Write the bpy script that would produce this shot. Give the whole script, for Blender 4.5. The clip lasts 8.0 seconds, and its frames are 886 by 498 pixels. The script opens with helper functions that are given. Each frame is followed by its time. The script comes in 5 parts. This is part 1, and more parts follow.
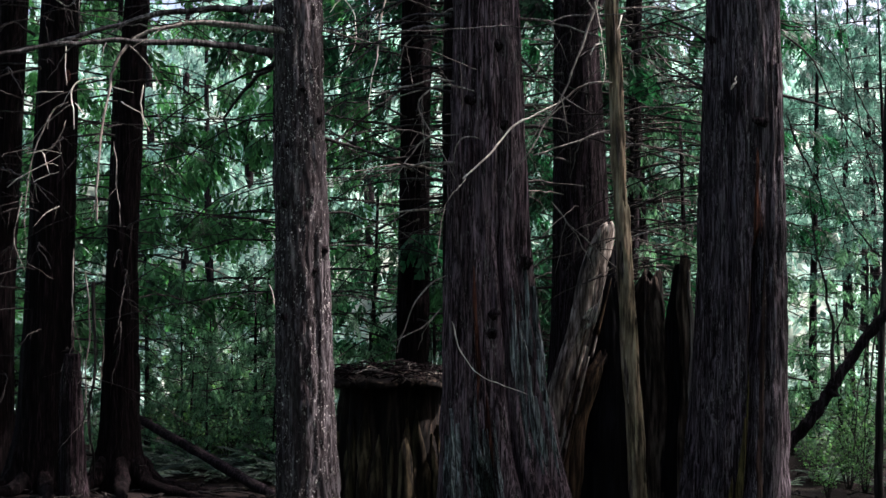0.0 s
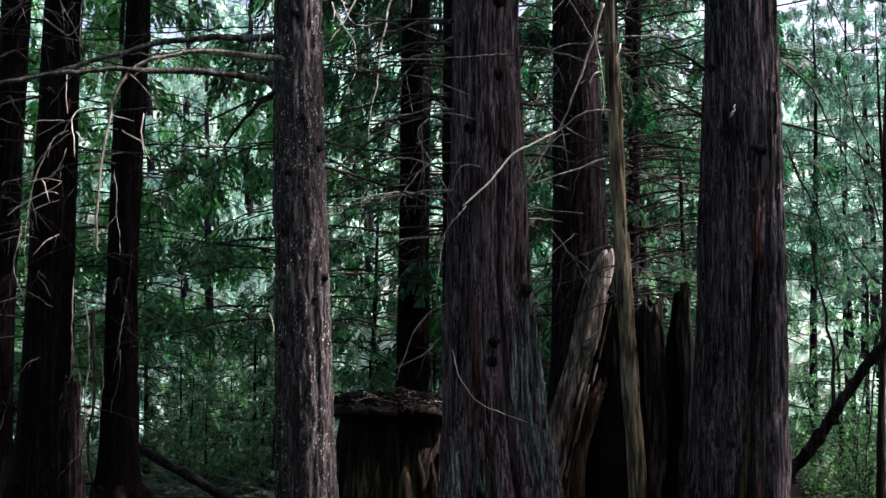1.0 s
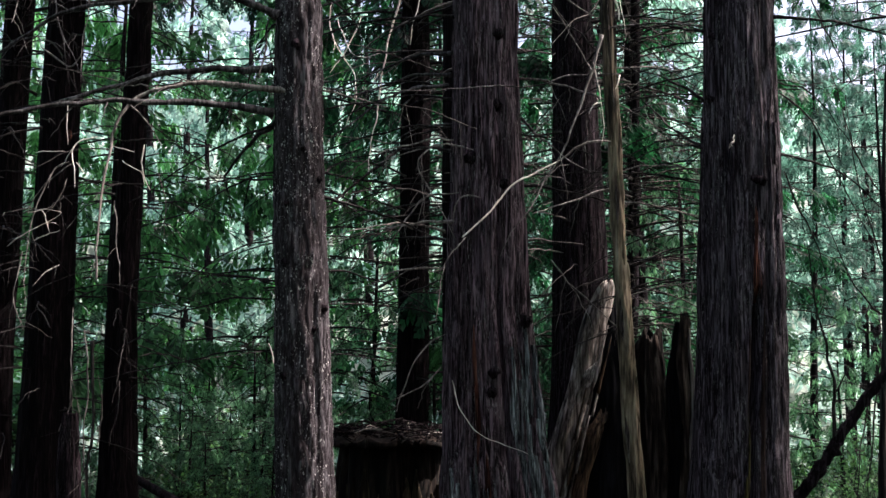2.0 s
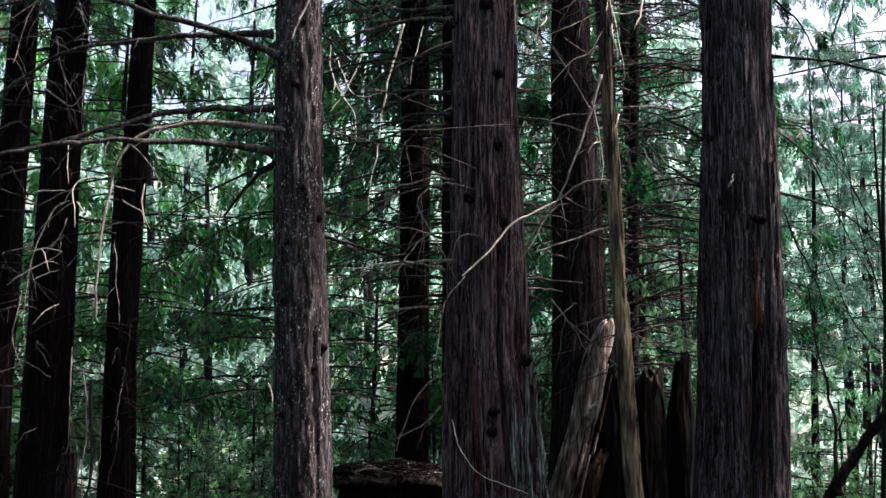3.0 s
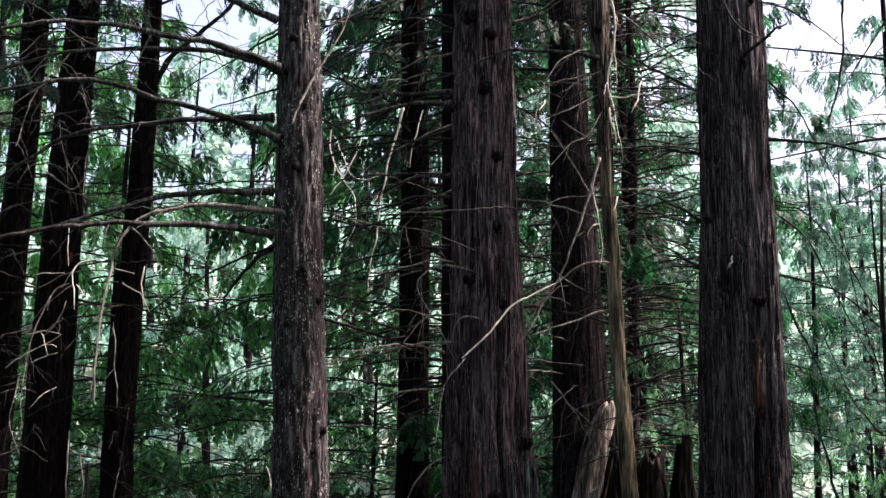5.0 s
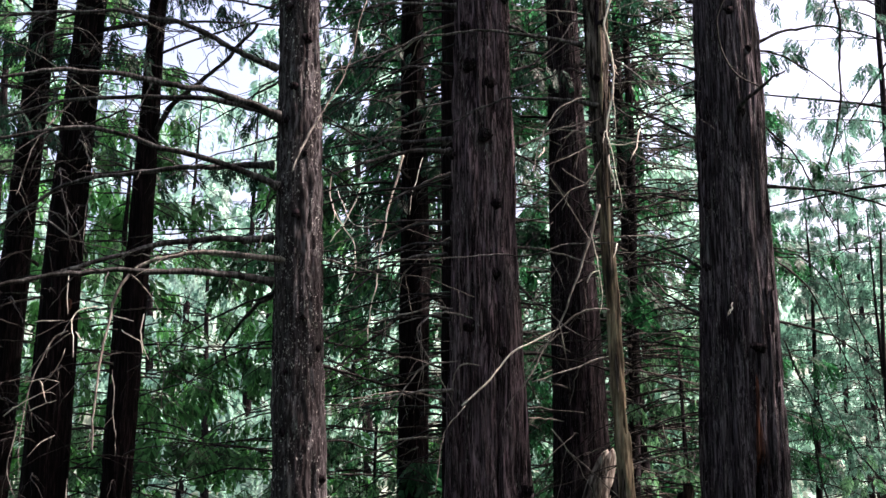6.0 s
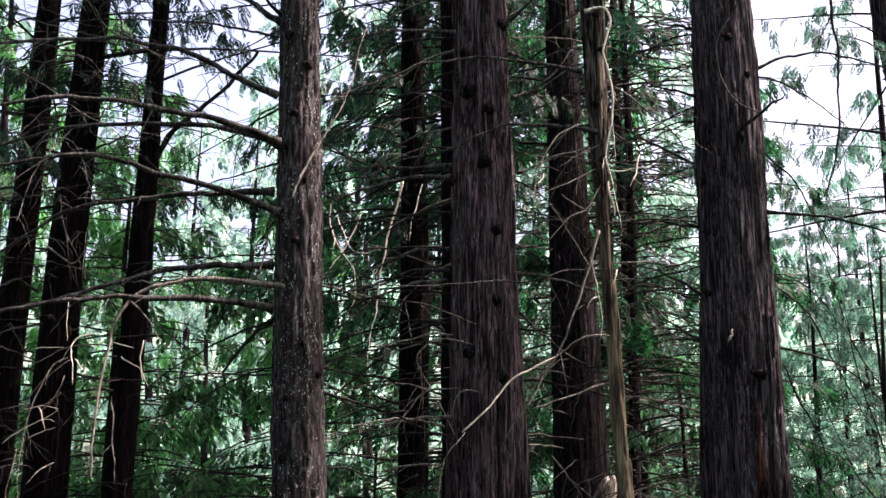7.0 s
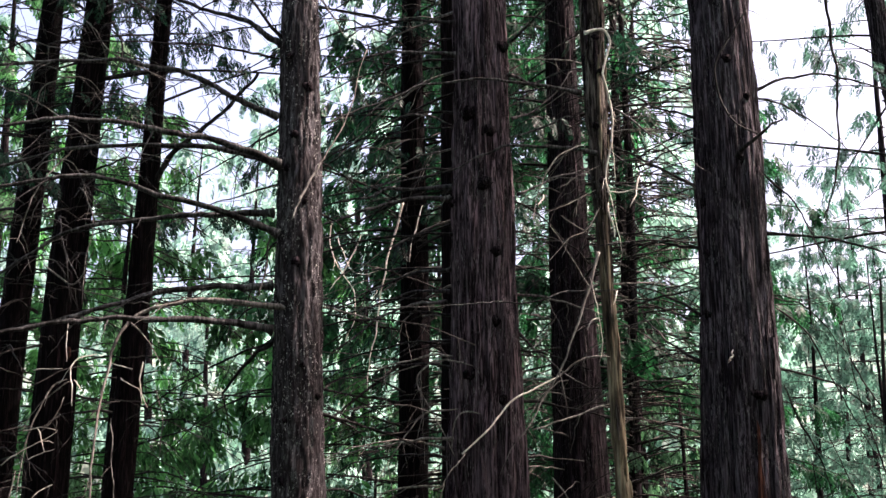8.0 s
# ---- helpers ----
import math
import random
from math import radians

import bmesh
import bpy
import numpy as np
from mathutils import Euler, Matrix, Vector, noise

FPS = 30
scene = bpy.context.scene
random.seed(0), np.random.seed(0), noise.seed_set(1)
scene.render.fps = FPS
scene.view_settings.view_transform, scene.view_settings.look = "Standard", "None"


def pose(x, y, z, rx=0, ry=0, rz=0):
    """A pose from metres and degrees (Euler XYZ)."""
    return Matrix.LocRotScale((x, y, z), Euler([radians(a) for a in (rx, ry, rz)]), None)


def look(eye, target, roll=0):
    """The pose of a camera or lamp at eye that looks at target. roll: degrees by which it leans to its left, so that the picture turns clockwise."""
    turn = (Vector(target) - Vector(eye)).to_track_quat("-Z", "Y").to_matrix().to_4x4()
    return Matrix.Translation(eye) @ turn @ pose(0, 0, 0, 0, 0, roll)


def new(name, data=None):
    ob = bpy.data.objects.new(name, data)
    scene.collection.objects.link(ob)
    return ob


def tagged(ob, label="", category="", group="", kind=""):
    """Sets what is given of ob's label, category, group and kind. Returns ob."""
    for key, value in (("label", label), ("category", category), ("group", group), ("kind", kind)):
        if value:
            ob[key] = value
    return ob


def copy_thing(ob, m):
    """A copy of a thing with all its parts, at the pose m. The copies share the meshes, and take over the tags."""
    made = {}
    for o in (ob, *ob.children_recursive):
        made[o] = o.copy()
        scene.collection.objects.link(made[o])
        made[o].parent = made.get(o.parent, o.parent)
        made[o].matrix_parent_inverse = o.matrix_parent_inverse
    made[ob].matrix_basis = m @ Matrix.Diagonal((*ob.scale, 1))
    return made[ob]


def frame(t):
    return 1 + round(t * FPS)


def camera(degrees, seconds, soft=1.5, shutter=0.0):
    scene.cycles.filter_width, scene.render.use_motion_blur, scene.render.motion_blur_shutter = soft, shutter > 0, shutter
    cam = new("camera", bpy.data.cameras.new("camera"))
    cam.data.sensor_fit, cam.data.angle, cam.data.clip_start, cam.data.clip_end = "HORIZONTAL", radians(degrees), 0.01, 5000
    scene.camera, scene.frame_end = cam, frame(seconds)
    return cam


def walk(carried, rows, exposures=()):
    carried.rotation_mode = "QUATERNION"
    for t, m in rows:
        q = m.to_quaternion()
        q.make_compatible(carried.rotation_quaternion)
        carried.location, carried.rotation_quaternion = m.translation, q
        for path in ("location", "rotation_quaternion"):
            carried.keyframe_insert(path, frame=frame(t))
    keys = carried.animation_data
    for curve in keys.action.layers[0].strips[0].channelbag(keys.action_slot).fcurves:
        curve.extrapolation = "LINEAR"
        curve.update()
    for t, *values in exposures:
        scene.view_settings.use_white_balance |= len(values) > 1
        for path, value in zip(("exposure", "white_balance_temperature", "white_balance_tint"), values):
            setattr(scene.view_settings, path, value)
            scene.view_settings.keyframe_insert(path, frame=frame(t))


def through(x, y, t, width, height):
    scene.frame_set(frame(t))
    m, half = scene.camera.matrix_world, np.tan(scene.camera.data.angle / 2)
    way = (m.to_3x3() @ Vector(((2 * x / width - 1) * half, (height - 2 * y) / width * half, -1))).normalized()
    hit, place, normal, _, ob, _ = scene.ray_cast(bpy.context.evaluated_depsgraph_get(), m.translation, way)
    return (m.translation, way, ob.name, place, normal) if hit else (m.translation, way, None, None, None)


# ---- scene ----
# The camera stands on a tripod among the trunks and tilts upwards.
cam = camera(37.8, 8.0, soft=1.5)
EYE = 1.55
# seconds, degrees up, roll, turn
ROWS = [
    (0.0, 3.000, 0.000, 0.000),
    (0.5, 3.502, 0.024, -0.003),
    (1.0, 4.229, 0.048, -0.005),
    (1.5, 4.868, 0.065, -0.008),
    (3.0, 7.307, 0.095, -0.018),
    (3.5, 8.268, 0.124, -0.020),
    (4.0, 9.310, 0.140, -0.023),
    (4.5, 10.033, 0.150, -0.024),
    (6.0, 13.028, 0.229, -0.024),
    (6.5, 13.755, 0.262, -0.021),
    (7.0, 14.191, 0.290, -0.015),
    (7.5, 14.692, 0.295, -0.014),
    (8.0, 15.128, 0.296, -0.015),
]
STOPS = 1.58
walk(cam, [(t, pose(0, 0, EYE, 90 + up, roll, turn)) for t, up, roll, turn in ROWS],
     [(0.0, STOPS, 6080, 21.5), (4.0, STOPS + 0.07, 6350, 22), (8.0, STOPS + 0.21, 6650, 26)])

# ---- light: a hazy bright sky, and a high sun to the right ----
SUN_UP, SUN_SIDE = 52, 82
world = bpy.data.worlds.new("sky")
scene.world = world
world.use_nodes = True
wn = world.node_tree.nodes
sky = wn.new("ShaderNodeTexSky")
sky.sky_type = 'NISHITA'
sky.sun_disc = False
sky.sun_elevation = radians(SUN_UP)
sky.sun_rotation = radians(SUN_SIDE)
sky.air_density, sky.dust_density, sky.ozone_density = 1.0, 8.0, 0.2
wn["Background"].inputs["Strength"].default_value = 0.15
world.node_tree.links.new(sky.outputs[0], wn["Background"].inputs["Color"])
sun = new("sun", bpy.data.lights.new("sun", 'SUN'))
sun.data.energy, sun.data.angle, sun.data.color = 5.0, radians(0.6), (1.0, 0.92, 0.80)
sun_from = Vector((math.sin(radians(SUN_SIDE)) * math.cos(radians(SUN_UP)),
                   math.cos(radians(SUN_SIDE)) * math.cos(radians(SUN_UP)), math.sin(radians(SUN_UP))))
sun.matrix_world = look(sun_from * 60, (0, 0, 0))


# ---- materials ----
def material(name, rough=0.85, spec=0.3):
    m = bpy.data.materials.new(name)
    m.use_nodes = True
    b = m.node_tree.nodes["Principled BSDF"]
    b.inputs["Roughness"].default_value = rough
    b.inputs["Specular IOR Level"].default_value = spec
    return m, m.node_tree.nodes, m.node_tree.links, b


def stretched(nodes, links, scale, detail=6.0, rough=0.6, size=1.0, wave=0.0):
    tc, mp, tex = nodes.new("ShaderNodeTexCoord"), nodes.new("ShaderNodeMapping"), nodes.new("ShaderNodeTexNoise")
    mp.inputs["Scale"].default_value = scale
    tex.inputs["Distortion"].default_value = wave
    tex.inputs["Scale"].default_value, tex.inputs["Detail"].default_value, tex.inputs["Roughness"].default_value = size, detail, rough
    links.new(tc.outputs["Object"], mp.inputs["Vector"])
    links.new(mp.outputs["Vector"], tex.inputs["Vector"])
    return tex.outputs["Fac"]


def ramp(nodes, links, fac, *stops):
    r = nodes.new("ShaderNodeValToRGB")
    while len(r.color_ramp.elements) < len(stops):
        r.color_ramp.elements.new(0.5)
    for e, (p, c) in zip(r.color_ramp.elements, stops):
        e.position, e.color = p, (*c, 1)
    links.new(fac, r.inputs["Fac"])
    return r.outputs["Color"]


def mix(nodes, links, fac, a, b, how='MIX'):
    n = nodes.new("ShaderNodeMix")
    n.data_type, n.blend_type = 'RGBA', how
    for value, socket in ((fac, n.inputs["Factor"]), (a, n.inputs["A"]), (b, n.inputs["B"])):
        if isinstance(value, (float, int)):
            socket.default_value = value
        elif isinstance(value, tuple):
            socket.default_value = (*value, 1)
        else:
            links.new(value, socket)
    return n.outputs["Result"]


def bump(nodes, links, b, fac, strength, distance):
    n = nodes.new("ShaderNodeBump")
    n.inputs["Strength"].default_value, n.inputs["Distance"].default_value = strength, distance
    links.new(fac, n.inputs["Height"])
    links.new(n.outputs["Normal"], b.inputs["Normal"])


def bark_material(name, dark, mid, pale, fine=70.0, lichen=0.0, grey=0.5, long=4.5, speck=(150, 0.585), relief=1.0):
    """Fibrous bark: long upright fibres, weathered patches and, if wanted, pale flecks of lichen."""
    m, n, l, b = material(name, 0.95, 0.06)
    fibre = stretched(n, l, (fine, fine, long), 5, 0.65, wave=0.35)
    broad = stretched(n, l, (5, 5, 0.9), 4, 0.6)
    streak = stretched(n, l, (fine * 0.36, fine * 0.36, 1.3), 4, 0.6, wave=0.5)
    col = ramp(n, l, fibre, (0.44, dark), (0.515, mid), (0.58, pale))
    col = mix(n, l, ramp(n, l, streak, (0.42, (0.85, 0.85, 0.85)), (0.56, (0, 0, 0))), col, dark)
    patch = ramp(n, l, broad, (0.42, (0, 0, 0)), (0.68, (1, 1, 1)))
    weathered = ramp(n, l, fibre, (0.40, tuple(0.15 * v for v in pale)), (0.60, tuple(min(1.0, 1.6 * v) for v in pale)))
    fac = n.new("ShaderNodeMath")
    fac.operation = 'MULTIPLY'
    l.new(patch, fac.inputs[0])
    fac.inputs[1].default_value = grey
    col = mix(n, l, fac.outputs[0], col, weathered)
    if lichen:
        spot = stretched(n, l, (speck[0], speck[0], 5.0 * long), 3, 0.6)
        field = stretched(n, l, (9, 9, 3.5), 3, 0.6)
        a = ramp(n, l, spot, (speck[1], (0, 0, 0)), (speck[1] + 0.075, (1, 1, 1)))
        c = ramp(n, l, field, (0.42, (0, 0, 0)), (0.60, (1, 1, 1)))
        both = n.new("ShaderNodeMath")
        both.operation = 'MULTIPLY'
        l.new(a, both.inputs[0])
        l.new(c, both.inputs[1])
        scaled = n.new("ShaderNodeMath")
        scaled.operation = 'MULTIPLY'
        l.new(both.outputs[0], scaled.inputs[0])
        scaled.inputs[1].default_value = lichen
        col = mix(n, l, scaled.outputs[0], col, (0.62, 0.60, 0.57))
    l.new(col, b.inputs["Base Color"])
    bump(n, l, b, fibre, relief, 0.02)
    return m


def wood_material(name, dark, mid, pale, rough=0.75, fine=60.0, spec=0.12, stain_low=0.2):
    m, n, l, b = material(name, rough, spec)
    grain = stretched(n, l, (fine, fine, 3), 5, 0.6)
    stain = stretched(n, l, (7, 7, 2.5), 4, 0.6)
    col = ramp(n, l, grain, (0.38, dark), (0.5, mid), (0.64, pale))
    shade = ramp(n, l, stain, (0.36, (stain_low, 0.92 * stain_low, 0.88 * stain_low)), (0.62, (1, 1, 1)))
    l.new(mix(n, l, 1.0, col, shade, 'MULTIPLY'), b.inputs["Base Color"])
    bump(n, l, b, grain, 0.7, 0.008)
    return m


def leaf_material(name, dark, bright, through):
    """Scale leaves of cedar sprays that let some light through."""
    m, n, l, b = material(name, 0.5, 0.25)
    info, geo = n.new("ShaderNodeObjectInfo"), n.new("ShaderNodeNewGeometry")
    add = n.new("ShaderNodeMath")
    add.operation = 'ADD'
    patch = stretched(n, l, (0.9, 0.9, 0.9), 3, 0.6)
    l.new(geo.outputs["Random Per Island"], add.inputs[0])
    l.new(patch, add.inputs[1])
    half = n.new("ShaderNodeMath")
    half.operation = 'MULTIPLY'
    half.inputs[1].default_value = 0.5
    l.new(add.outputs[0], half.inputs[0])
    col = ramp(n, l, half.outputs[0], (0.25, dark), (0.70, bright), (0.88, tuple(2.1 * v for v in bright)))
    l.new(col, b.inputs["Base Color"])
    glow = n.new("ShaderNodeBsdfTranslucent")
    l.new(mix(n, l, 1.0, col, through, 'MULTIPLY'), glow.inputs["Color"])
    both = n.new("ShaderNodeMixShader")
    both.inputs[0].default_value = 0.5
    l.new(b.outputs[0], both.inputs[1])
    l.new(glow.outputs[0], both.inputs[2])
    l.new(both.outputs[0], n["Material Output"].inputs["Surface"])
    return m


def floor_material():
    m, n, l, b = material("forest_litter", 0.95, 0.15)
    coarse = stretched(n, l, (1.1, 1.1, 1.1), 6, 0.65)
    fine = stretched(n, l, (28, 28, 28), 5, 0.7)
    col = ramp(n, l, fine, (0.32, (0.004, 0.0025, 0.0023)), (0.55, (0.013, 0.008, 0.0072)), (0.72, (0.042, 0.028, 0.024)))
    moss = ramp(n, l, coarse, (0.55, (0, 0, 0)), (0.7, (0.5, 0.5, 0.5)))
    l.new(mix(n, l, moss, col, (0.022, 0.032, 0.014)), b.inputs["Base Color"])
    bump(n, l, b, fine, 1.0, 0.03)
    return m


CEDAR = bark_material("cedar_bark", (0.00700, 0.00490, 0.00600), (0.04080, 0.02960, 0.03520), (0.12700, 0.10500, 0.12200), 75, 0.28, 0.35)
CEDAR_GREY = bark_material("weathered_cedar_bark", (0.00719, 0.00459, 0.00535), (0.04732, 0.03072, 0.03505), (0.16448, 0.11740, 0.13355), 70, 0.3, 0.5)
SHRED = bark_material("shredded_grey_bark", (0.016, 0.018, 0.018), (0.125, 0.138, 0.138), (0.36, 0.385, 0.385), 110, 0.0, 0.5)
SCALY = bark_material("lichened_bark", (0.01500, 0.01150, 0.01250), (0.04100, 0.03400, 0.03680), (0.09200, 0.08300, 0.08900), 52, 0.85, 0.2, 9.0, (95, 0.602), 0.85)
# Darker bark: the shade deep among the trunks is put into the colour.
DARK = bark_material("shaded_cedar_bark", (0.00107, 0.00075, 0.00094), (0.00505, 0.00301, 0.00349), (0.01544, 0.00995, 0.01139), 60, 0.0, 0.2)
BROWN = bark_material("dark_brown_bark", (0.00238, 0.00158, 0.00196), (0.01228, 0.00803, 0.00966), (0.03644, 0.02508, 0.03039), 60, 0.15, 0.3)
SHAGGY = bark_material("shaggy_brown_bark", (0.0060, 0.0042, 0.0036), (0.0420, 0.0300, 0.0255), (0.135, 0.112, 0.098), 60, 0.2, 0.4)
FAR_BARK = bark_material("dark_bark", (0.00357, 0.00273, 0.00308), (0.01267, 0.00923, 0.01079), (0.03168, 0.02408, 0.02878), 50, 0.0, 0.3)
BARK = wood_material("branch_bark", (0.00688, 0.00574, 0.00531), (0.02463, 0.02091, 0.01948), (0.06158, 0.05576, 0.05314), 0.75)
LIMB = wood_material("grey_brown_limb_bark", (0.01288, 0.01150, 0.01155), (0.05704, 0.05200, 0.05170), (0.13800, 0.13200, 0.13420), 0.75)
GREY = wood_material("grey_dead_wood", (0.07225, 0.06545, 0.0595), (0.17, 0.153, 0.1403), (0.306, 0.2805, 0.255), 0.7, stain_low=0.5)
# Bare pale wood; on many twigs the paleness stands in for sunlight.
PALE = wood_material("pale_and_sunlit_dead_wood", (0.52, 0.46, 0.40), (0.68, 0.62, 0.55), (0.80, 0.75, 0.69), 0.6, stain_low=0.8)
POLE = wood_material("barkless_tan_wood", (0.02210, 0.01530, 0.00935), (0.15725, 0.11900, 0.07650), (0.30600, 0.25500, 0.18275), 0.65, 38)
SLAB = wood_material("split_stump_wood", (0.018, 0.0135, 0.011), (0.150, 0.124, 0.105), (0.41, 0.37, 0.335), 0.75, 40)
ORANGE = wood_material("orange_split_wood", (0.00651, 0.00347, 0.00195), (0.04557, 0.02691, 0.01476), (0.10850, 0.07161, 0.04340), 0.75, 34)
ROT = wood_material("mossy_rotten_wood", (0.00269, 0.00193, 0.00115), (0.03270, 0.02464, 0.01310), (0.10808, 0.08456, 0.04810), 0.9, 30)
# Burnt wood; its near-black colour also carries the shade of the hollow.
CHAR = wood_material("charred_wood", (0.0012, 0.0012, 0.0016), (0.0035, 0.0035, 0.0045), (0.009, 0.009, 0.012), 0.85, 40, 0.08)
# Rotten wood and litter with the shade of recesses put into the black.
SHADED_ROT = wood_material("shaded_rotten_wood", (0.00120, 0.00090, 0.00060), (0.00720, 0.00468, 0.00330), (0.03000, 0.02040, 0.01440), 0.9, 30)
RED = wood_material("red_inner_bark", (0.020, 0.007, 0.0045), (0.098, 0.032, 0.020), (0.19, 0.075, 0.048), 0.8, 60)
RUSSET = wood_material("russet_inner_bark", (0.008, 0.0042, 0.0036), (0.034, 0.0185, 0.0155), (0.075, 0.045, 0.038), 0.85, 60)
RUST = wood_material("brown_rotten_wood", (0.004, 0.003, 0.0022), (0.034, 0.0245, 0.019), (0.11, 0.088, 0.072), 0.85, 30)
MOSS = wood_material("yellow_moss", (0.01350, 0.01215, 0.00540), (0.07425, 0.06075, 0.02295), (0.16200, 0.13500, 0.05400), 0.95, 60)
TWIG = wood_material("dead_twig", (0.016, 0.013, 0.012), (0.060, 0.050, 0.045), (0.15, 0.13, 0.12), 0.75)
LEAF = leaf_material("cedar_leaf", (0.00189, 0.01082, 0.00680), (0.02394, 0.09494, 0.04956), (1.4, 2.0, 1.3))
# Upper sprays of the near trees, darkened in colour to stand for shade.
LEAF_SHADED = leaf_material("shaded_cedar_leaf", (0.0014, 0.0068, 0.0046), (0.0135, 0.0470, 0.0300), (1.3, 1.7, 1.4))
LEAF_GREEN = leaf_material("green_cedar_leaf", (0.00500, 0.02300, 0.00950), (0.06600, 0.19500, 0.08300), (1.85, 2.25, 1.4))
# Young sprays: the skylight on low growth is put into this pale colour.
LEAF_YOUNG = leaf_material("skylit_young_leaf", (0.01000, 0.03500, 0.02200), (0.11500, 0.23000, 0.14500), (1.7, 2.1, 1.5))
# Far foliage: sunlight and haze are put into this pale mint colour.
LEAF_FAR = leaf_material("sun_haze_cedar_leaf", (0.02775, 0.07691, 0.06164), (0.32610, 0.44228, 0.39925), (1.95, 2.25, 2.05))
LEAF_MID = leaf_material("slim_conifer_leaf", (0.00900, 0.03050, 0.02350), (0.09300, 0.16600, 0.13900), (1.65, 2.15, 1.9))
# The slope's sunlit, hazy look is put into its pale colour.
HILL = leaf_material("sun_haze_brush", (0.03300, 0.08140, 0.06600), (0.30800, 0.36300, 0.30250), (1.0, 1.0, 1.0))
LEAF_SHRUB = leaf_material("shrub_leaf", (0.00900, 0.03400, 0.01470), (0.08625, 0.19125, 0.08400), (1.7, 1.9, 1.1))
FERN = leaf_material("fern_leaf", (0.01500, 0.03375, 0.02565), (0.11250, 0.14062, 0.12112), (1.6, 1.9, 1.5))
LITTER = floor_material()


# ---- mesh helpers ----
def lattice(ix, iy, iz, seed):
    h = (ix * 374761393 + iy * 668265263 + iz * 2147483647 + seed * 1274126177).astype(np.int64) & 0xFFFFFFFF
    h = ((h ^ (h >> 13)) * 1274126177) & 0xFFFFFFFF
    h = ((h ^ (h >> 16)) * 2246822519) & 0xFFFFFFFF
    return ((h ^ (h >> 15)) & 0xFFFFFF) / float(0xFFFFFF)


def vnoise(x, y, z, seed=0):
    """Smooth value noise, 0 to 1, over arrays."""
    x, y, z = np.broadcast_arrays(np.asarray(x, float), np.asarray(y, float), np.asarray(z, float))
    ix, iy, iz = (np.floor(a).astype(np.int64) for a in (x, y, z))
    fx, fy, fz = x - ix, y - iy, z - iz
    fx, fy, fz = (a * a * (3 - 2 * a) for a in (fx, fy, fz))
    total = 0
    for dx in (0, 1):
        for dy in (0, 1):
            for dz in (0, 1):
                w = (fx if dx else 1 - fx) * (fy if dy else 1 - fy) * (fz if dz else 1 - fz)
                total = total + w * lattice(ix + dx, iy + dy, iz + dz, seed)
    return total


def link(name, verts, faces, mat, parent=None, label="", smooth=True):
    """One mesh object from world coordinates, under its thing."""
    at = parent.matrix_world.translation if parent else Vector((0, 0, 0))
    me = bpy.data.meshes.new(name)
    v = np.asarray(verts, float) - np.array(at)
    me.from_pydata(v.tolist(), [], faces.tolist() if isinstance(faces, np.ndarray) else faces)
    me.materials.append(mat)
    if smooth:
        me.polygons.foreach_set("use_smooth", np.ones(len(me.polygons), bool))
    me.update()
    ob = new(name, me)
    if parent:
        ob.parent = parent
    if label:
        tagged(ob, label)
    return ob


def thing(name, at, label, category, group="", kind=""):
    ob = new(name)
    ob.empty_display_size = 0.2
    ob.location = at
    ob.matrix_world = Matrix.Translation(at)
    return tagged(ob, label, category, group, kind)


def grid_faces(rows, cols, closed=True, offset=0):
    i, j = np.meshgrid(np.arange(rows - 1), np.arange(cols if closed else cols - 1), indexing='ij')
    k = (j + 1) % cols
    f = np.stack([i * cols + j, i * cols + k, (i + 1) * cols + k, (i + 1) * cols + j], -1).reshape(-1, 4)
    return f + offset


def join(pieces):
    """Joins (verts, faces) pairs; the faces of a pair are quads in an array."""
    vs, fs, n = [], [], 0
    for v, f in pieces:
        vs.append(v)
        fs.append(f + n)
        n += len(v)
    return np.concatenate(vs), np.concatenate(fs)


def spline(points, steps):
    """Catmull-Rom curve through the points."""
    p = np.array(points, float)
    if len(p) == 2:
        return p[0] + np.linspace(0, 1, steps)[:, None] * (p[1] - p[0])
    q = np.concatenate([[2 * p[0] - p[1]], p, [2 * p[-1] - p[-2]]])
    u = np.linspace(0, len(p) - 1 - 1e-6, steps)
    i = u.astype(int)
    t = (u - i)[:, None]
    a, b, c, d = q[i], q[i + 1], q[i + 2], q[i + 3]
    return 0.5 * (2 * b + (c - a) * t + (2 * a - 5 * b + 4 * c - d) * t * t + (3 * b - a - 3 * c + d) * t ** 3)


